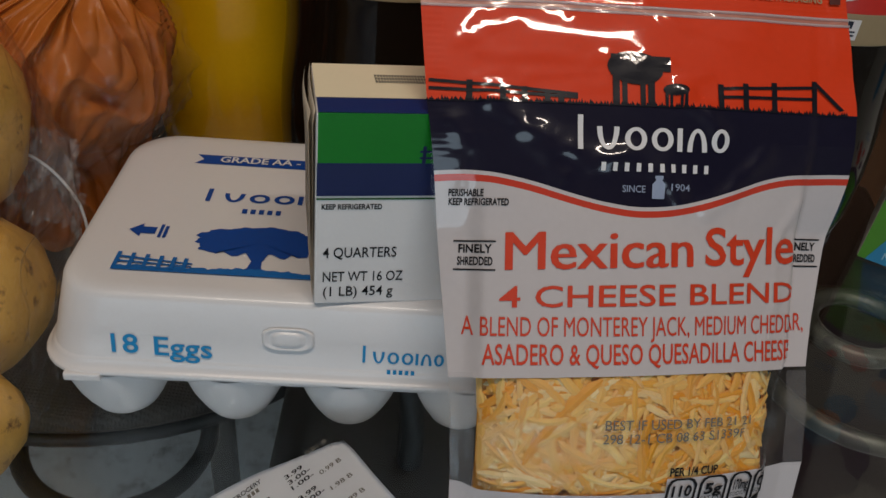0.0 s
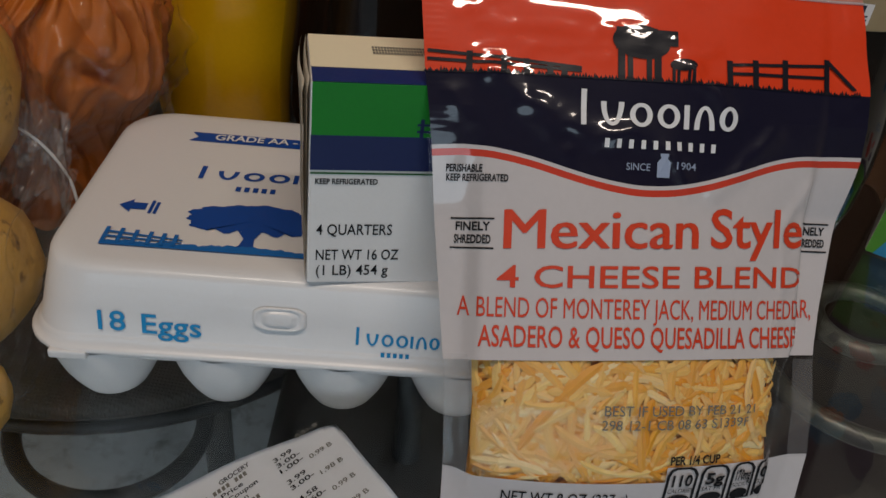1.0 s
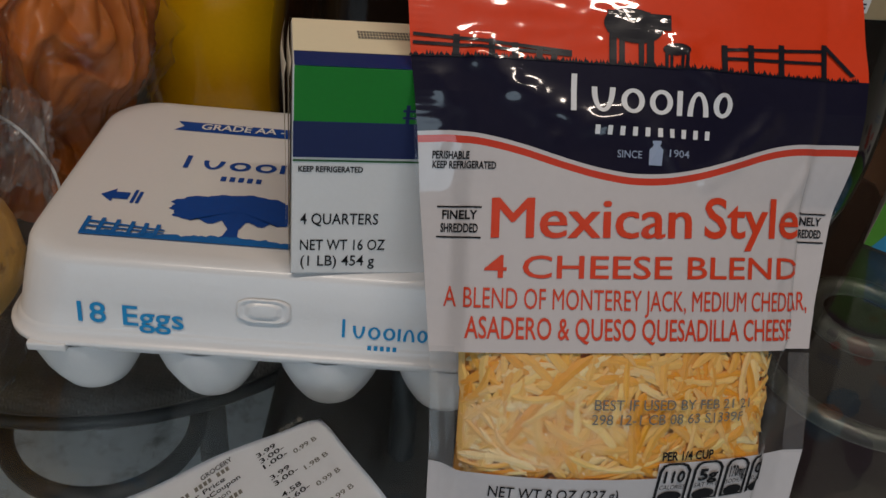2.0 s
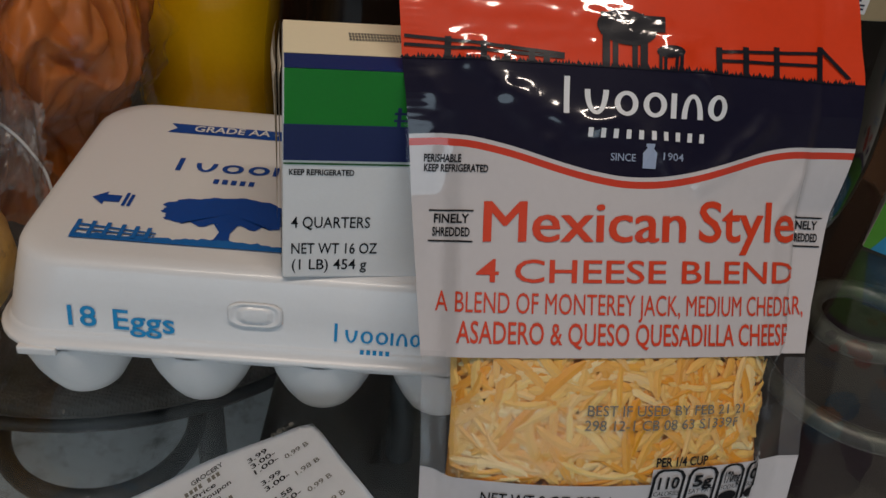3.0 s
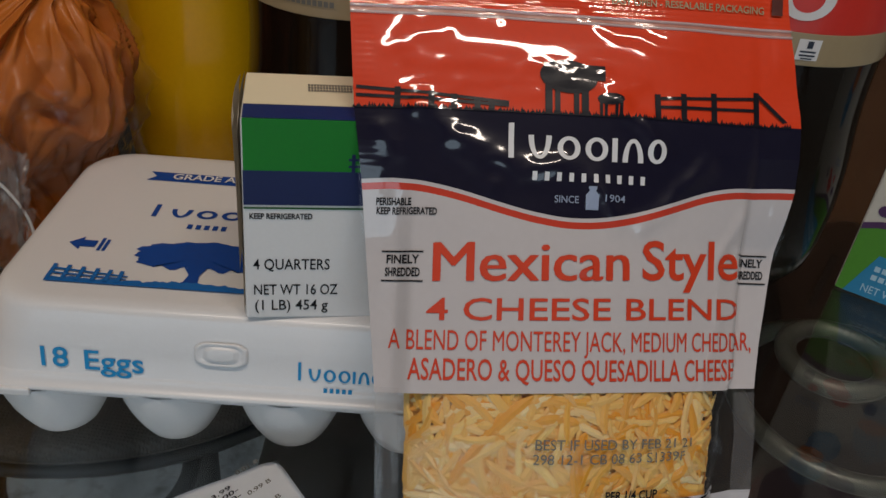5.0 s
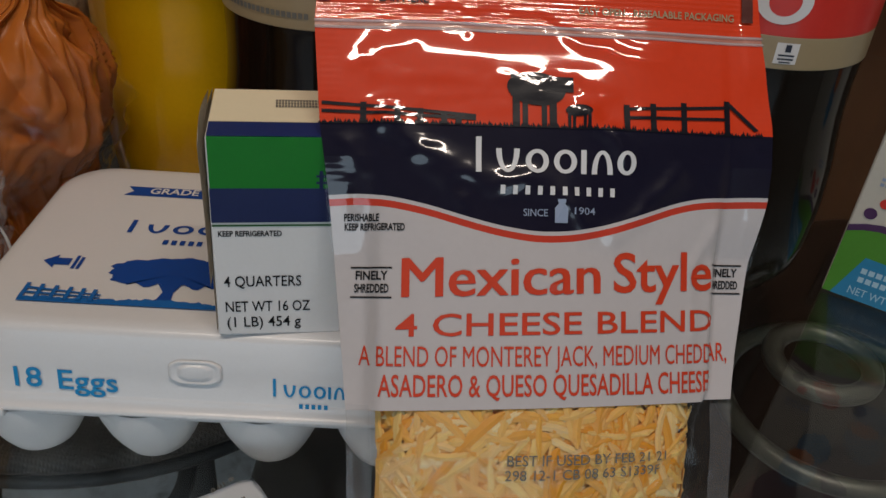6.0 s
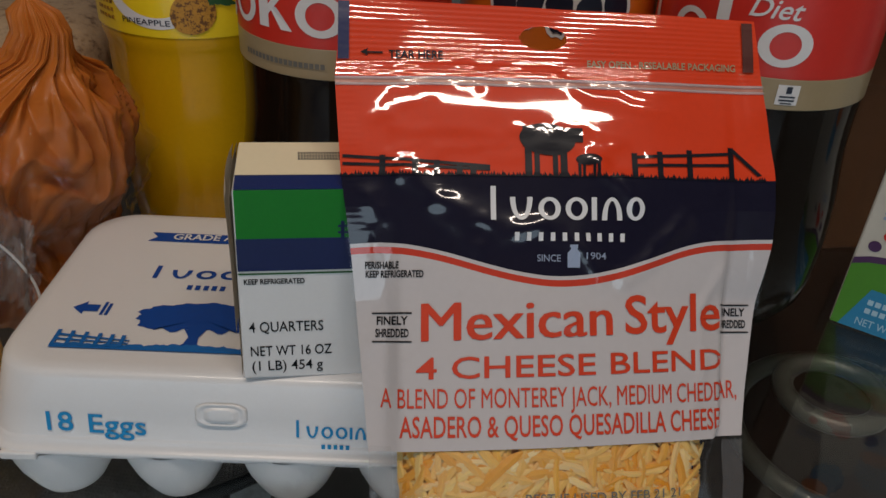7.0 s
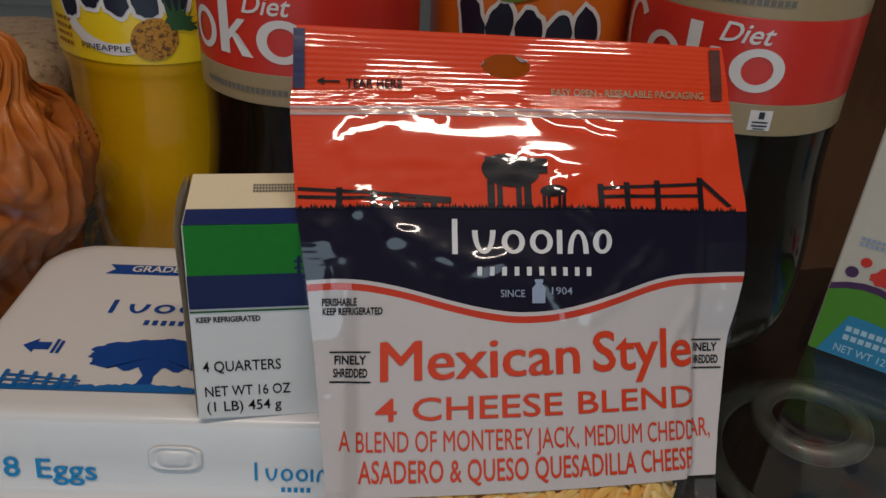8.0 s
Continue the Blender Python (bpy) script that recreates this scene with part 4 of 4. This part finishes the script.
    prints("print_line", [text_shape("NET WT 8 OZ (227 g)", -0.0325, 0.0095, 0.0358, 0.0046), text_shape("PER 1/4 CUP", 0.0219, 0.0397, 0.0514, 0.0030, 0.03)], low, INK_BLACK, front, "black weight line")
    prints("tab_ground", [rect(0.0212, 0.0628, 0.0440, 0.0504, 8)], on(0.00015), BAG_WHITE, front, "white ground of the tabs")
    words = (("110", "CALORIES", 0.0214, 0.0325), ("5g", "SAT FAT", 0.0335, 0.0442), ("170mg", "SODIUM", 0.0452, 0.0540), ("0g", "SUGARS", 0.0548, 0.0626))
    for big, small, a, b in words:
        m, w = (a + b) / 2, (b - a)
        prints("tab_line", [text_shape(big, m - w * 0.32, m + w * 0.32, 0.0432, 0.0046, 0.03)], high, INK_BLACK, front, "bold black figure")
        prints("tab_line", [text_shape(small, m - w * 0.40, m + w * 0.40, 0.0402, 0.0019)], high, INK_BLACK, front, "small black word")
        rim = [(a, 0.0345), (b, 0.0345), (b, 0.0478), (b - 0.0012, 0.0497), (b - 0.0030, 0.0504), (a + 0.0030, 0.0504), (a + 0.0012, 0.0497), (a, 0.0478)]
        c = (m, 0.0425)
        inner = [(c[0] + (x - c[0]) * (1 - 0.0010 / (w / 2)), c[1] + (y - c[1]) * 0.91) for x, y in rim]
        n = len(rim)
        prints("nutrition_tab", [(rim + inner, [(q, (q + 1) % n, n + (q + 1) % n, n + q) for q in range(n)])], low, INK_BLACK, front, "black outlined nutrition tab")
        prints("tab_disc", [oval(m, 0.0368, w * 0.38, 0.0022, 16)], low, INK_BLACK, front, "dark half disc")
    # zip seal ridge
    bm = bmesh.new()
    for s in (0.2074, 0.2096):
        l, r = pouch_side(s)
        tube_bm([pouch_front(l + (r - l) * i / 40, s, 0.0004) for i in range(41)], 0.0005, 6, bm)
    part("zip_seal", bm, BAG_HAZY, p, "clear press-shut seal", True)
    return p


cheese_pouch()


# ---- drink bottles ----
def bottle(name, label, at, toward, liquid, bands, marks, cap, shape="plain", group="large soda bottles"):
    """A two-litre bottle: body, label bands, printed marks and cap. toward: the heading that the marks are counted from."""
    b = thing(name, label, "bottle", (*at, 0), (0, 0, 0), group)
    neck = [(0.048, 0.232), (0.038, 0.256), (0.024, 0.278), (0.0150, 0.290), (0.0135, 0.301), (0.0165, 0.302), (0.0165, 0.304), (0.0130, 0.306), (0.0130, 0.316), (0, 0.316)]
    base = [(0, 0.006), (0.020, 0.004), (0.030, 0.0), (0.040, 0.001), (0.047, 0.008)]
    if shape == "waist":
        prof = base + [(0.0545, 0.020), (0.0575, 0.036), (0.0580, 0.058), (0.0568, 0.080), (0.0545, 0.098), (0.0535, 0.110), (0.0532, 0.124), (0.0535, 0.1345), (0.0538, 0.138), (0.0538, 0.206), (0.0530, 0.213)] + neck
    else:
        prof = base + [(0.0490, 0.022), (0.0505, 0.045), (0.0507, 0.080), (0.0502, 0.110), (0.0505, 0.126), (0.0526, 0.135), (0.0528, 0.206), (0.0520, 0.213)] + neck
    fine = []
    for q in range(len(prof) - 1):
        fine += [(prof[q][0] + (prof[q + 1][0] - prof[q][0]) * f, prof[q][1] + (prof[q + 1][1] - prof[q][1]) * f) for f in (0, 0.5)]
    fine.append(prof[-1])
    part("body", lathe(fine, 72), liquid, b, "", True)
    rl = (0.0538 if shape == "waist" else 0.0528) + 0.0004
    for z0, z1, m in bands:
        part("label_band", lathe([(rl - 0.0008, z0), (rl, z0), (rl, z0 + 0.0004), (rl, z0 + 0.0008), (rl, z0 * .5 + z1 * .5), (rl, z1 - 0.0008), (rl, z1 - 0.0004), (rl, z1), (rl - 0.0008, z1)], 96), m, b, "", True)
    h = math.atan2(toward[1] - at[1], toward[0] - at[0])

    def wrap(lift):
        return lambda w, z: ((rl + lift) * math.cos(h + w / rl), (rl + lift) * math.sin(h + w / rl), z)
    for mark_name, shapes, m, lift, text, *whole in marks:
        prints(mark_name, shapes, wrap(lift), m, b, text, bool(whole))
    part("cap", lathe([(0, 0.3215), (0.0135, 0.3215), (0.0148, 0.320), (0.0150, 0.308), (0.0150, 0.3062), (0.0132, 0.3062)], 40), cap, b, "ribbed plastic cap", True)
    return b


EYE_AT = (0.172, -0.212)


def cola_marks(shift):
    s = shift
    white = [ring_shape(s - 0.0565, 0.1719, 0.0115, 0.0165, 0.0050, 30, 40, 320), ring_shape(s - 0.0350, 0.1678, 0.0100, 0.0095, 0.0040),
             rect(s - 0.0225, s - 0.0165, 0.1593, 0.1854), poly([(s - 0.0165, 0.1656), (s - 0.0070, 0.1759), (s - 0.0110, 0.1759), (s - 0.0165, 0.1701)]), poly([(s - 0.0165, 0.1701), (s - 0.0115, 0.1692), (s - 0.0035, 0.1593), (s - 0.0095, 0.1593)]),
             ring_shape(s + 0.0100, 0.1676, 0.0118, 0.0098, 0.0050, 30)]
    vs, fs = text_shape("Diet", s - 0.0085, s + 0.0130, 0.1791, 0.0085, 0.01)
    white += [([(x + 0.30 * (y - 0.1791), y) for x, y in vs], fs)]
    return white


cola_bands = [(0.1378, 0.1525, LABEL_TAN), (0.1525, 0.1900, LABEL_RED), (0.1900, 0.2040, LABEL_TAN)]
can_icon = [("can_icon", [rect(0.0115, 0.0215, 0.1405, 0.1500, 2)], MARK_WHITE, 0.0004, "small white info panel"), ("can_lines", [rect(0.0155, 0.0180, 0.1460, 0.1493), rect(0.0130, 0.0200, 0.1440, 0.1448), rect(0.0130, 0.0200, 0.1423, 0.1431), rect(0.0140, 0.0190, 0.1410, 0.1416)], MARK_NAVY, 0.0006, "tiny dark lines")]
bottle("soda_bottle", "dark diet cola bottle with a red and tan label", (0.308, 0.185), EYE_AT, COLA, cola_bands,
       [("brand_mark", cola_marks(0.0), MARK_WHITE, 0.0004, "white brand mark on red"), ("small_print", bars(-0.02, 0.02, 0.1955, 0.0026, 14), INK_GREY, 0.0004, "small dark print")] + can_icon, CAP_RED, "waist")
bottle("soda_bottle", "dark diet cola bottle with a red and tan label", (0.0955, 0.188), EYE_AT, COLA, cola_bands,
       [("brand_mark", cola_marks(-0.0240), MARK_WHITE, 0.0004, "white brand mark on red"), ("small_print", bars(-0.060, -0.012, 0.1430, 0.0026, 18), INK_GREY, 0.0004, "small dark print")], CAP_RED, "waist")


def blob_marks(x0, x1, z0, height, n, seed, grow=0.0):
    rnd = random.Random(seed)
    out, w = [], (x1 - x0) / n
    for i in range(n):
        k = 1.0 if i else 1.5
        out.append(oval(x0 + w * (i + 0.5), z0 + height * 0.5 + 0.002 * math.sin(i * 1.7), w * 0.46 + grow, height * 0.5 * k + grow, 22, rnd.uniform(-14, 14), 0.10, seed + i))
    return out


bottle("soda_bottle", "yellow pineapple soda bottle with a bright yellow label", (0.003, 0.235), EYE_AT, YELLOW_SODA, [(0.1380, 0.204, LABEL_YELLOW)],
       [("brand_halo", blob_marks(-0.056, 0.014, 0.1630, 0.018, 5, 5, 0.0022), MARK_WHITE, 0.0004, "white halo round the brand mark"),
        ("brand_mark", blob_marks(-0.056, 0.014, 0.1630, 0.018, 5, 5), MARK_NAVY, 0.0007, "navy brand mark"),
        ("name_swoosh", [ring_shape(-0.024, 0.1670, 0.030, 0.0245, 0.0065, 24, 205, 290, 0.9)], MARK_WHITE, 0.0004, "white swoosh"),
        ("print_line", [text_shape("PINEAPPLE", -0.0435, -0.0165, 0.1445, 0.0030)], MARK_NAVY, 0.0007, "navy flavour line"),
        ("pineapple_print", [oval(-0.0045, 0.1510, 0.0118, 0.0105, 28, 25, 0.02, 2)], FRUIT, 0.0008, "golden pineapple picture"),
        ("pineapple_leaves", [poly([(0.004 + 0.001 * k, 0.1550), (0.0075 + 0.001 * k, 0.1580), (0.0035 + 0.0155 * math.cos(radians(100 - 16 * k)), 0.1580 + 0.0155 * math.sin(radians(100 - 16 * k)))]) for k in range(8)]
         + [oval(0.0085, 0.1600, 0.0070, 0.0050, 20, -30, 0.25, 9)], LEAF, 0.0010, "green pineapple leaves", True),
        ("small_print", [s for q in range(3) for s in bars(0.0340, 0.0560, 0.1460 + 0.0042 * q, 0.0022, 7)] + [s for q in range(4) for s in bars(-0.066, -0.050, 0.1440 + 0.0040 * q, 0.0020, 5)], FRUIT, 0.0004, "small brown print"),
        ("info_panel", [rect(0.047, 0.056, 0.1610, 0.1770, 2)], MARK_WHITE, 0.0005, "small white info panel")], CAP_TAN)
bottle("soda_bottle", "orange soda bottle with a bright orange label", (0.207, 0.226), EYE_AT, ORANGE_SODA, [(0.1360, 0.205, LABEL_ORANGE)],
       [("brand_halo", blob_marks(-0.036, 0.036, 0.1560, 0.0230, 5, 15, 0.0022), MARK_WHITE, 0.0004, "white halo round the brand mark"),
        ("brand_mark", blob_marks(-0.036, 0.036, 0.1560, 0.0230, 5, 15), MARK_NAVY, 0.0007, "navy brand mark"),
        ("leaf_print", [oval(-0.004, 0.1870, 0.013, 0.0045, 20, 15, 0.08, 3)], LEAF_BRIGHT, 0.0008, "green leaf print")], CAP_TAN)


# ---- cereal box ----
def cereal_box():
    c = thing("cereal_box", "cream, green and blue cereal box with coloured dots, standing upright", "cereal box", (0.3790, 0.163, 0.0005), (0, 1.0, -31))
    W, D, H = 0.19, 0.055, 0.275
    part("body", block(0, W, 0, D, 0, H, 0.0012, 2), BOX_CREAM, c, "cream printed card body")
    f1, f2, f3 = ((lambda l: (lambda x, y: (x, -l, y)))(l) for l in (0.0003, 0.0005, 0.0007))
    hill = [(0.0006, 0.0006), (W - .001, 0.0006), (W - .001, 0.046)] + [(W - .001 - (W - .0016) * k / 24, 0.033 + 0.012 * math.sin(0.6 + 3.0 * (1 - k / 24) * 3.2)) for k in range(1, 25)]
    prints("purple_hill", [poly([(x, y + (0.004 if y > 0.02 else 0)) for x, y in hill])], f1, BOX_PURPLE, c, "dark purple hill")
    prints("green_hill", [poly(hill)], f2, BOX_GREEN, c, "green hill")
    sea = [(0.0048, 0.0006), (W - .001, 0.0006), (W - .001, 0.024)] + [(W - .001 - (W - .016) * k / 16, 0.026 + 0.002 * math.sin(k * 0.9)) for k in range(1, 17)]
    prints("blue_base", [poly(sea)], f3, BOX_BLUE, c, "blue base band")
    f4 = lambda x, y: (x, -0.0009, y)
    prints("print_line", [text_shape("NET WT 12 OZ (340g)", 0.0130, 0.0640, 0.0040, 0.0048)] + [s for q in range(2) for s in bars(0.015, 0.085, 0.0125 + 0.0056 * q, 0.0034, 18)], f4, BOX_PALE, c, "pale weight line")
    prints("dots", [oval(0.0085, 0.0535, 0.0033, 0.0033), oval(0.047, 0.060, 0.004, 0.004)], f2, BOX_PURPLE, c, "purple dots")
    prints("dots", [oval(0.0135, 0.0610, 0.0028, 0.0028), oval(0.0260, 0.0560, 0.0090, 0.0055, 24, 25, 0.12, 1), oval(0.031, 0.0625, 0.005, 0.004)], f2, LABEL_RED, c, "red splashes")
    prints("dots", [oval(0.040, 0.150, 0.028, 0.040, 30, 10, 0.06, 2)], f2, BOX_PURPLE, c, "purple title blob")
    prints("dots", [oval(0.031, 0.120, 0.011, 0.016, 24, 0, 0.05, 4), oval(0.034, 0.098, 0.010, 0.012, 24, 0, 0.05, 5)], f3, BOX_BLUE, c, "blue title shape")
    prints("dots", [oval(0.0300, 0.1085, 0.008, 0.006, 24, 0, 0.05, 6)], f4, LABEL_ORANGE, c, "orange title shape")
    prints("small_print", [s for q in range(2) for s in bars(0.007, 0.022, 0.0700 + 0.003 * q, 0.0018, 6)], f2, INK_PALE, c, "faint small print")
    return c


cereal_box()


# ---- store receipt ----
def receipt():
    r = thing("receipt", "curled white paper grocery receipt lying on the glass", "receipt")
    C = Vector((0.0977, -0.0228, 0))
    e1, e2 = Vector((-0.76, -0.65, 0)).normalized(), Vector((0.65, -0.76, 0)).normalized()
    WIDE, LONG = 0.078, 0.112

    def sheet(w, l, lift=0.0):
        """w metres from the right edge to the left, l metres down the paper; the end was torn askew."""
        z = 0.0232 - 0.0145 * min(1.0, w / 0.070) - 0.022 * ease(0.030, 0.110, l) - 0.0018 * ease(0.006, 0.0, w) * ease(0.008, 0.0, l)
        z += 0.0007 * math.sin(w * 70 + l * 45)
        side = 0.0010 * math.sin(l * 60)
        return C + e1 * (w + side) + e2 * l + Vector((0, 0, max(0.0012, z) + lift))
    torn = lambda w: -0.235 * w + 0.0006 * math.sin(w * 130)
    bm = grid_bm(40, 46, lambda i, j: sheet(WIDE * i, torn(WIDE * i) + (LONG - torn(WIDE * i)) * j))
    bmesh.ops.solidify(bm, geom=bm.faces[:], thickness=0.00015)
    part("paper", bm, PAPER, r, "", True)
    ink = lambda x, y: sheet(WIDE - x, -y, 0.0004)
    line = lambda body, w, l, pitch=0.00165: text_shape(body, WIDE - w, WIDE - w + pitch * len(body), -l, 0.0018, 0.012)
    shapes = [line("GROCERY", 0.0451, -0.0036)]
    faint = []
    body = [("", "", "0.01-B"), ("Regular Price", "3.99", ""), ("Store eCoupon", "3.00-", ""), ("Mfr Coupon", "1.00-", ""), ("", "", "0.99 B"), ("Regular Price", "3.99", ""), ("Store eCoupon", "3.00-", ""), ("", "", "1.98 B"),
            ("Regular Price", "4.58", ""), ("Store eCoupon", "2.60-", ""), ("", "", "0.99 B"), ("Regular Price", "2.29", ""), ("Store eCoupon", ".30-", ""), ("", "", "0.99 B")]
    for k, (a, b, c) in enumerate(body):
        l = -0.0010 + 0.0027 * k
        if a:
            shapes.append(line(a, 0.0600 if a[0] == "R" else 0.0555, l))
            shapes.append(line(b, 0.0262, l, 0.0018))
        else:
            faint += [rect(WIDE - 0.0600 + 0.00165 * q, WIDE - 0.0600 + 0.00165 * q + 0.0011, -l, -l + 0.0017) for q in range(15) if q not in (6, 11)]
            faint.append(line(c, 0.0152, l - 0.0012, 0.0015))
    prints("till_print", shapes, ink, INK_BLACK, r, "bold black till print", True)
    prints("small_print", faint, ink, INK_GREY, r, "faded grey till print", True)
    return r


receipt()


# ---- potatoes in a clear bag ----
def lump(bm, at, size, seed, turn=(0, 0, 0), n=26):
    rot = Euler([radians(a) for a in turn]).to_matrix()
    def fn(i, j):
        a, b = math.tau * i, math.pi * (j - 0.5)
        d = Vector((math.cos(a) * math.cos(b), math.sin(a) * math.cos(b), math.sin(b)))
        k = 1 + 0.14 * noise.noise(d * 1.3 + Vector((seed, 0, 0))) + 0.03 * noise.noise(d * 4 + Vector((0, seed, 0)))
        return Vector(at) + rot @ Vector((d.x * size[0] * k, d.y * size[1] * k, d.z * size[2] * k))
    return grid_bm(n, n // 2, fn, bm, close=True)


def potato_bag():
    b = thing("potato_bag", "clear plastic bag of yellow potatoes on the glass", "potatoes")
    spots = [((-0.086, 0.058, 0.099), (0.042, 0.040, 0.050)), ((-0.075, 0.016, 0.043), (0.046, 0.038, 0.038)), ((-0.058, -0.044, 0.030), (0.041, 0.034, 0.029)),
             ((-0.135, 0.02, 0.036), (0.035, 0.045, 0.035)), ((-0.140, 0.06, 0.095), (0.035, 0.04, 0.035))]
    for k, (at, size) in enumerate(spots):
        part("potato", lump(None, at, size, 3.7 * k + 1, (8 * k, 5, 20 * k)), POTATO, b, "speckled tan-yellow potato", True)

    def fn(i, j):
        a, z = math.tau * i, 0.002 + 0.165 * j
        rx = 0.091 * (1 - 0.15 * j) * math.sin(math.pi * (0.28 + 0.62 * min(1, j))) ** 0.5
        ry = 0.093 * (1 - 0.2 * j) * math.sin(math.pi * (0.28 + 0.62 * min(1, j))) ** 0.5
        w = 1 + 0.05 * noise.noise(Vector((math.cos(a) * 2.5, math.sin(a) * 2.5, z * 30))) + 0.10 * (0.3 - abs(noise.noise(Vector((math.cos(a) * 5, math.sin(a) * 5, z * 38))))) + 0.03 * noise.noise(Vector((math.cos(a) * 14, math.sin(a) * 14, z * 90)))
        return Vector((-0.109 + rx * w * math.cos(a), 0.010 + 0.28 * z + ry * w * math.sin(a), z))
    part("bag_film", grid_bm(150, 80, fn, close=True), SHEET_CLEAR, b, "wrinkled clear plastic", True)
    return b


potato_bag()


# ---- orange bag ----
def orange_bag():
    b = thing("orange_produce_bag", "gathered orange plastic bag wrapped in clear film, standing on the glass", "plastic bag")
    def core(z):
        lv = [0, 0.03, 0.055, 0.075, 0.100, 0.118, 0.130, 0.138, 0.144, 0.155, 0.163, 0.170]
        cx = np.interp(z, lv, [-.096, -.096, -.090, -.078, -.071, -.073, -.064, -.050, -.040, -.036, -.038, -.040])
        cy = np.interp(z, lv, [.150, .150, .146, .138, .134, .134, .134, .132, .130, .130, .131, .132])
        rx = np.interp(z, lv, [.056, .060, .060, .063, .064, .061, .046, .026, .016, .0125, .0110, .002])
        ry = np.interp(z, lv, [.050, .052, .052, .052, .053, .050, .040, .022, .012, .0085, .0070, .002])
        return float(cx), float(cy), float(rx), float(ry)

    def fn(i, j):
        a, z = math.tau * i, 0.002 + 0.168 * j
        cx, cy, rx, ry = core(z)
        lean = a - 4.5 * (z - 0.10)
        wob = 3.0 * noise.noise(Vector((math.cos(a) * 1.3, math.sin(a) * 1.3, z * 9)))
        wob2 = 4.0 * noise.noise(Vector((math.cos(a) * 2.1 + 5, math.sin(a) * 2.1, z * 16)))
        broad = abs(math.sin(4 * lean + wob)) ** 0.8 - 0.6
        second = abs(math.sin(7 * lean + wob2 + 1.0)) - 0.6
        fine = (1 - abs(math.sin(17 * lean + wob2 + 3 * wob)) * 1.4) * (0.4 + noise.noise(Vector((a * 2, z * 40, 3))))
        pleat = abs(math.sin(24 * lean + 1.5 * wob2 + 1.2 * math.sin(5 * a))) - 0.6
        dent = noise.noise(Vector((math.cos(a) * 3, math.sin(a) * 3, z * 34)))
        sharp = 0.6 - abs(math.sin(13 * lean + 2.2 * wob2 + 0.8 * wob)) ** 0.6
        fold = (0.0075 * broad + 0.0065 * second + 0.0020 * fine + 0.0022 * pleat + 0.0040 * sharp + 0.0020 * dent) * min(1.0, rx / 0.05)
        return Vector((cx + (rx + fold) * math.cos(a), cy + (ry + fold) * math.sin(a), z))
    part("wrap", grid_bm(480, 100, fn, close=True), ORANGE_BAG, b, "pleated shiny orange plastic", True)

    def veil(i, j):
        a, z = radians(-135 + 142 * i), 0.050 + 0.078 * j
        cx, cy, rx, ry = core(z)
        r = 0.0130 + 0.004 * noise.noise(Vector((i * 12, j * 6, 0))) + 0.006 * (0.25 - abs(noise.noise(Vector((i * 17, j * 5, 3.0))))) + 0.0005 * noise.noise(Vector((i * 50, j * 22, 1.0)))
        return Vector((cx + (rx + r) * math.cos(a), cy + (ry + r) * math.sin(a), z))
    part("clear_film", grid_bm(150, 60, veil), SHEET_CLEAR, b, "thin clear outer film", True)

    def tail(i, j):
        r = noise.noise(Vector((i * 5, j * 5, 2.0))) * 0.007 + (0.25 - abs(noise.noise(Vector((i * 9, j * 8, 5.0))))) * 0.010 + noise.noise(Vector((i * 26, j * 22, 5.0))) * 0.0016
        return Vector((-0.076 + 0.042 * i + 0.3 * r, 0.082 - 0.010 * j + r, 0.096 - 0.040 * j - 0.016 * i + 0.5 * r))
    part("film_tail", grid_bm(80, 66, tail), SHEET_MILKY, b, "crumpled clear film end", True)
    # the highlight along the clear film's fold, drawn as a thin white tube
    part("film_edge_glint", tube_bm(smooth_line([(-0.066, 0.079, 0.081), (-0.046, 0.076, 0.072), (-0.034, 0.074, 0.056), (-0.031, 0.072, 0.040)], 20), 0.0007, 6), INK_WHITE, b, "white line painted as the glint on the folded film edge", True)
    return b


orange_bag()


# ---- bread loaf behind ----
def bread_bag():
    b = thing("bread_bag", "tan loaf of bread in clear plastic behind the orange bag", "bread")
    bm = block(-0.175, -0.060, 0.222, 0.330, 0.001, 0.124, 0.028, 5)
    bmesh.ops.subdivide_edges(bm, edges=bm.edges[:], cuts=2, use_grid_fill=True)
    for v in bm.verts:
        v.co += Vector((1, 1, 0.6)) * 0.004 * noise.noise(v.co * 40)
        v.co.z = max(0.001, v.co.z)
    part("loaf", bm, TAN_BREAD, b, "mottled tan crust", True)
    bm = block(-0.180, -0.056, 0.217, 0.335, 0.0008, 0.132, 0.030, 5)
    part("bag_film", bm, SHEET_CLEAR, b, "clear plastic wrap", True)
    return b


bread_bag()
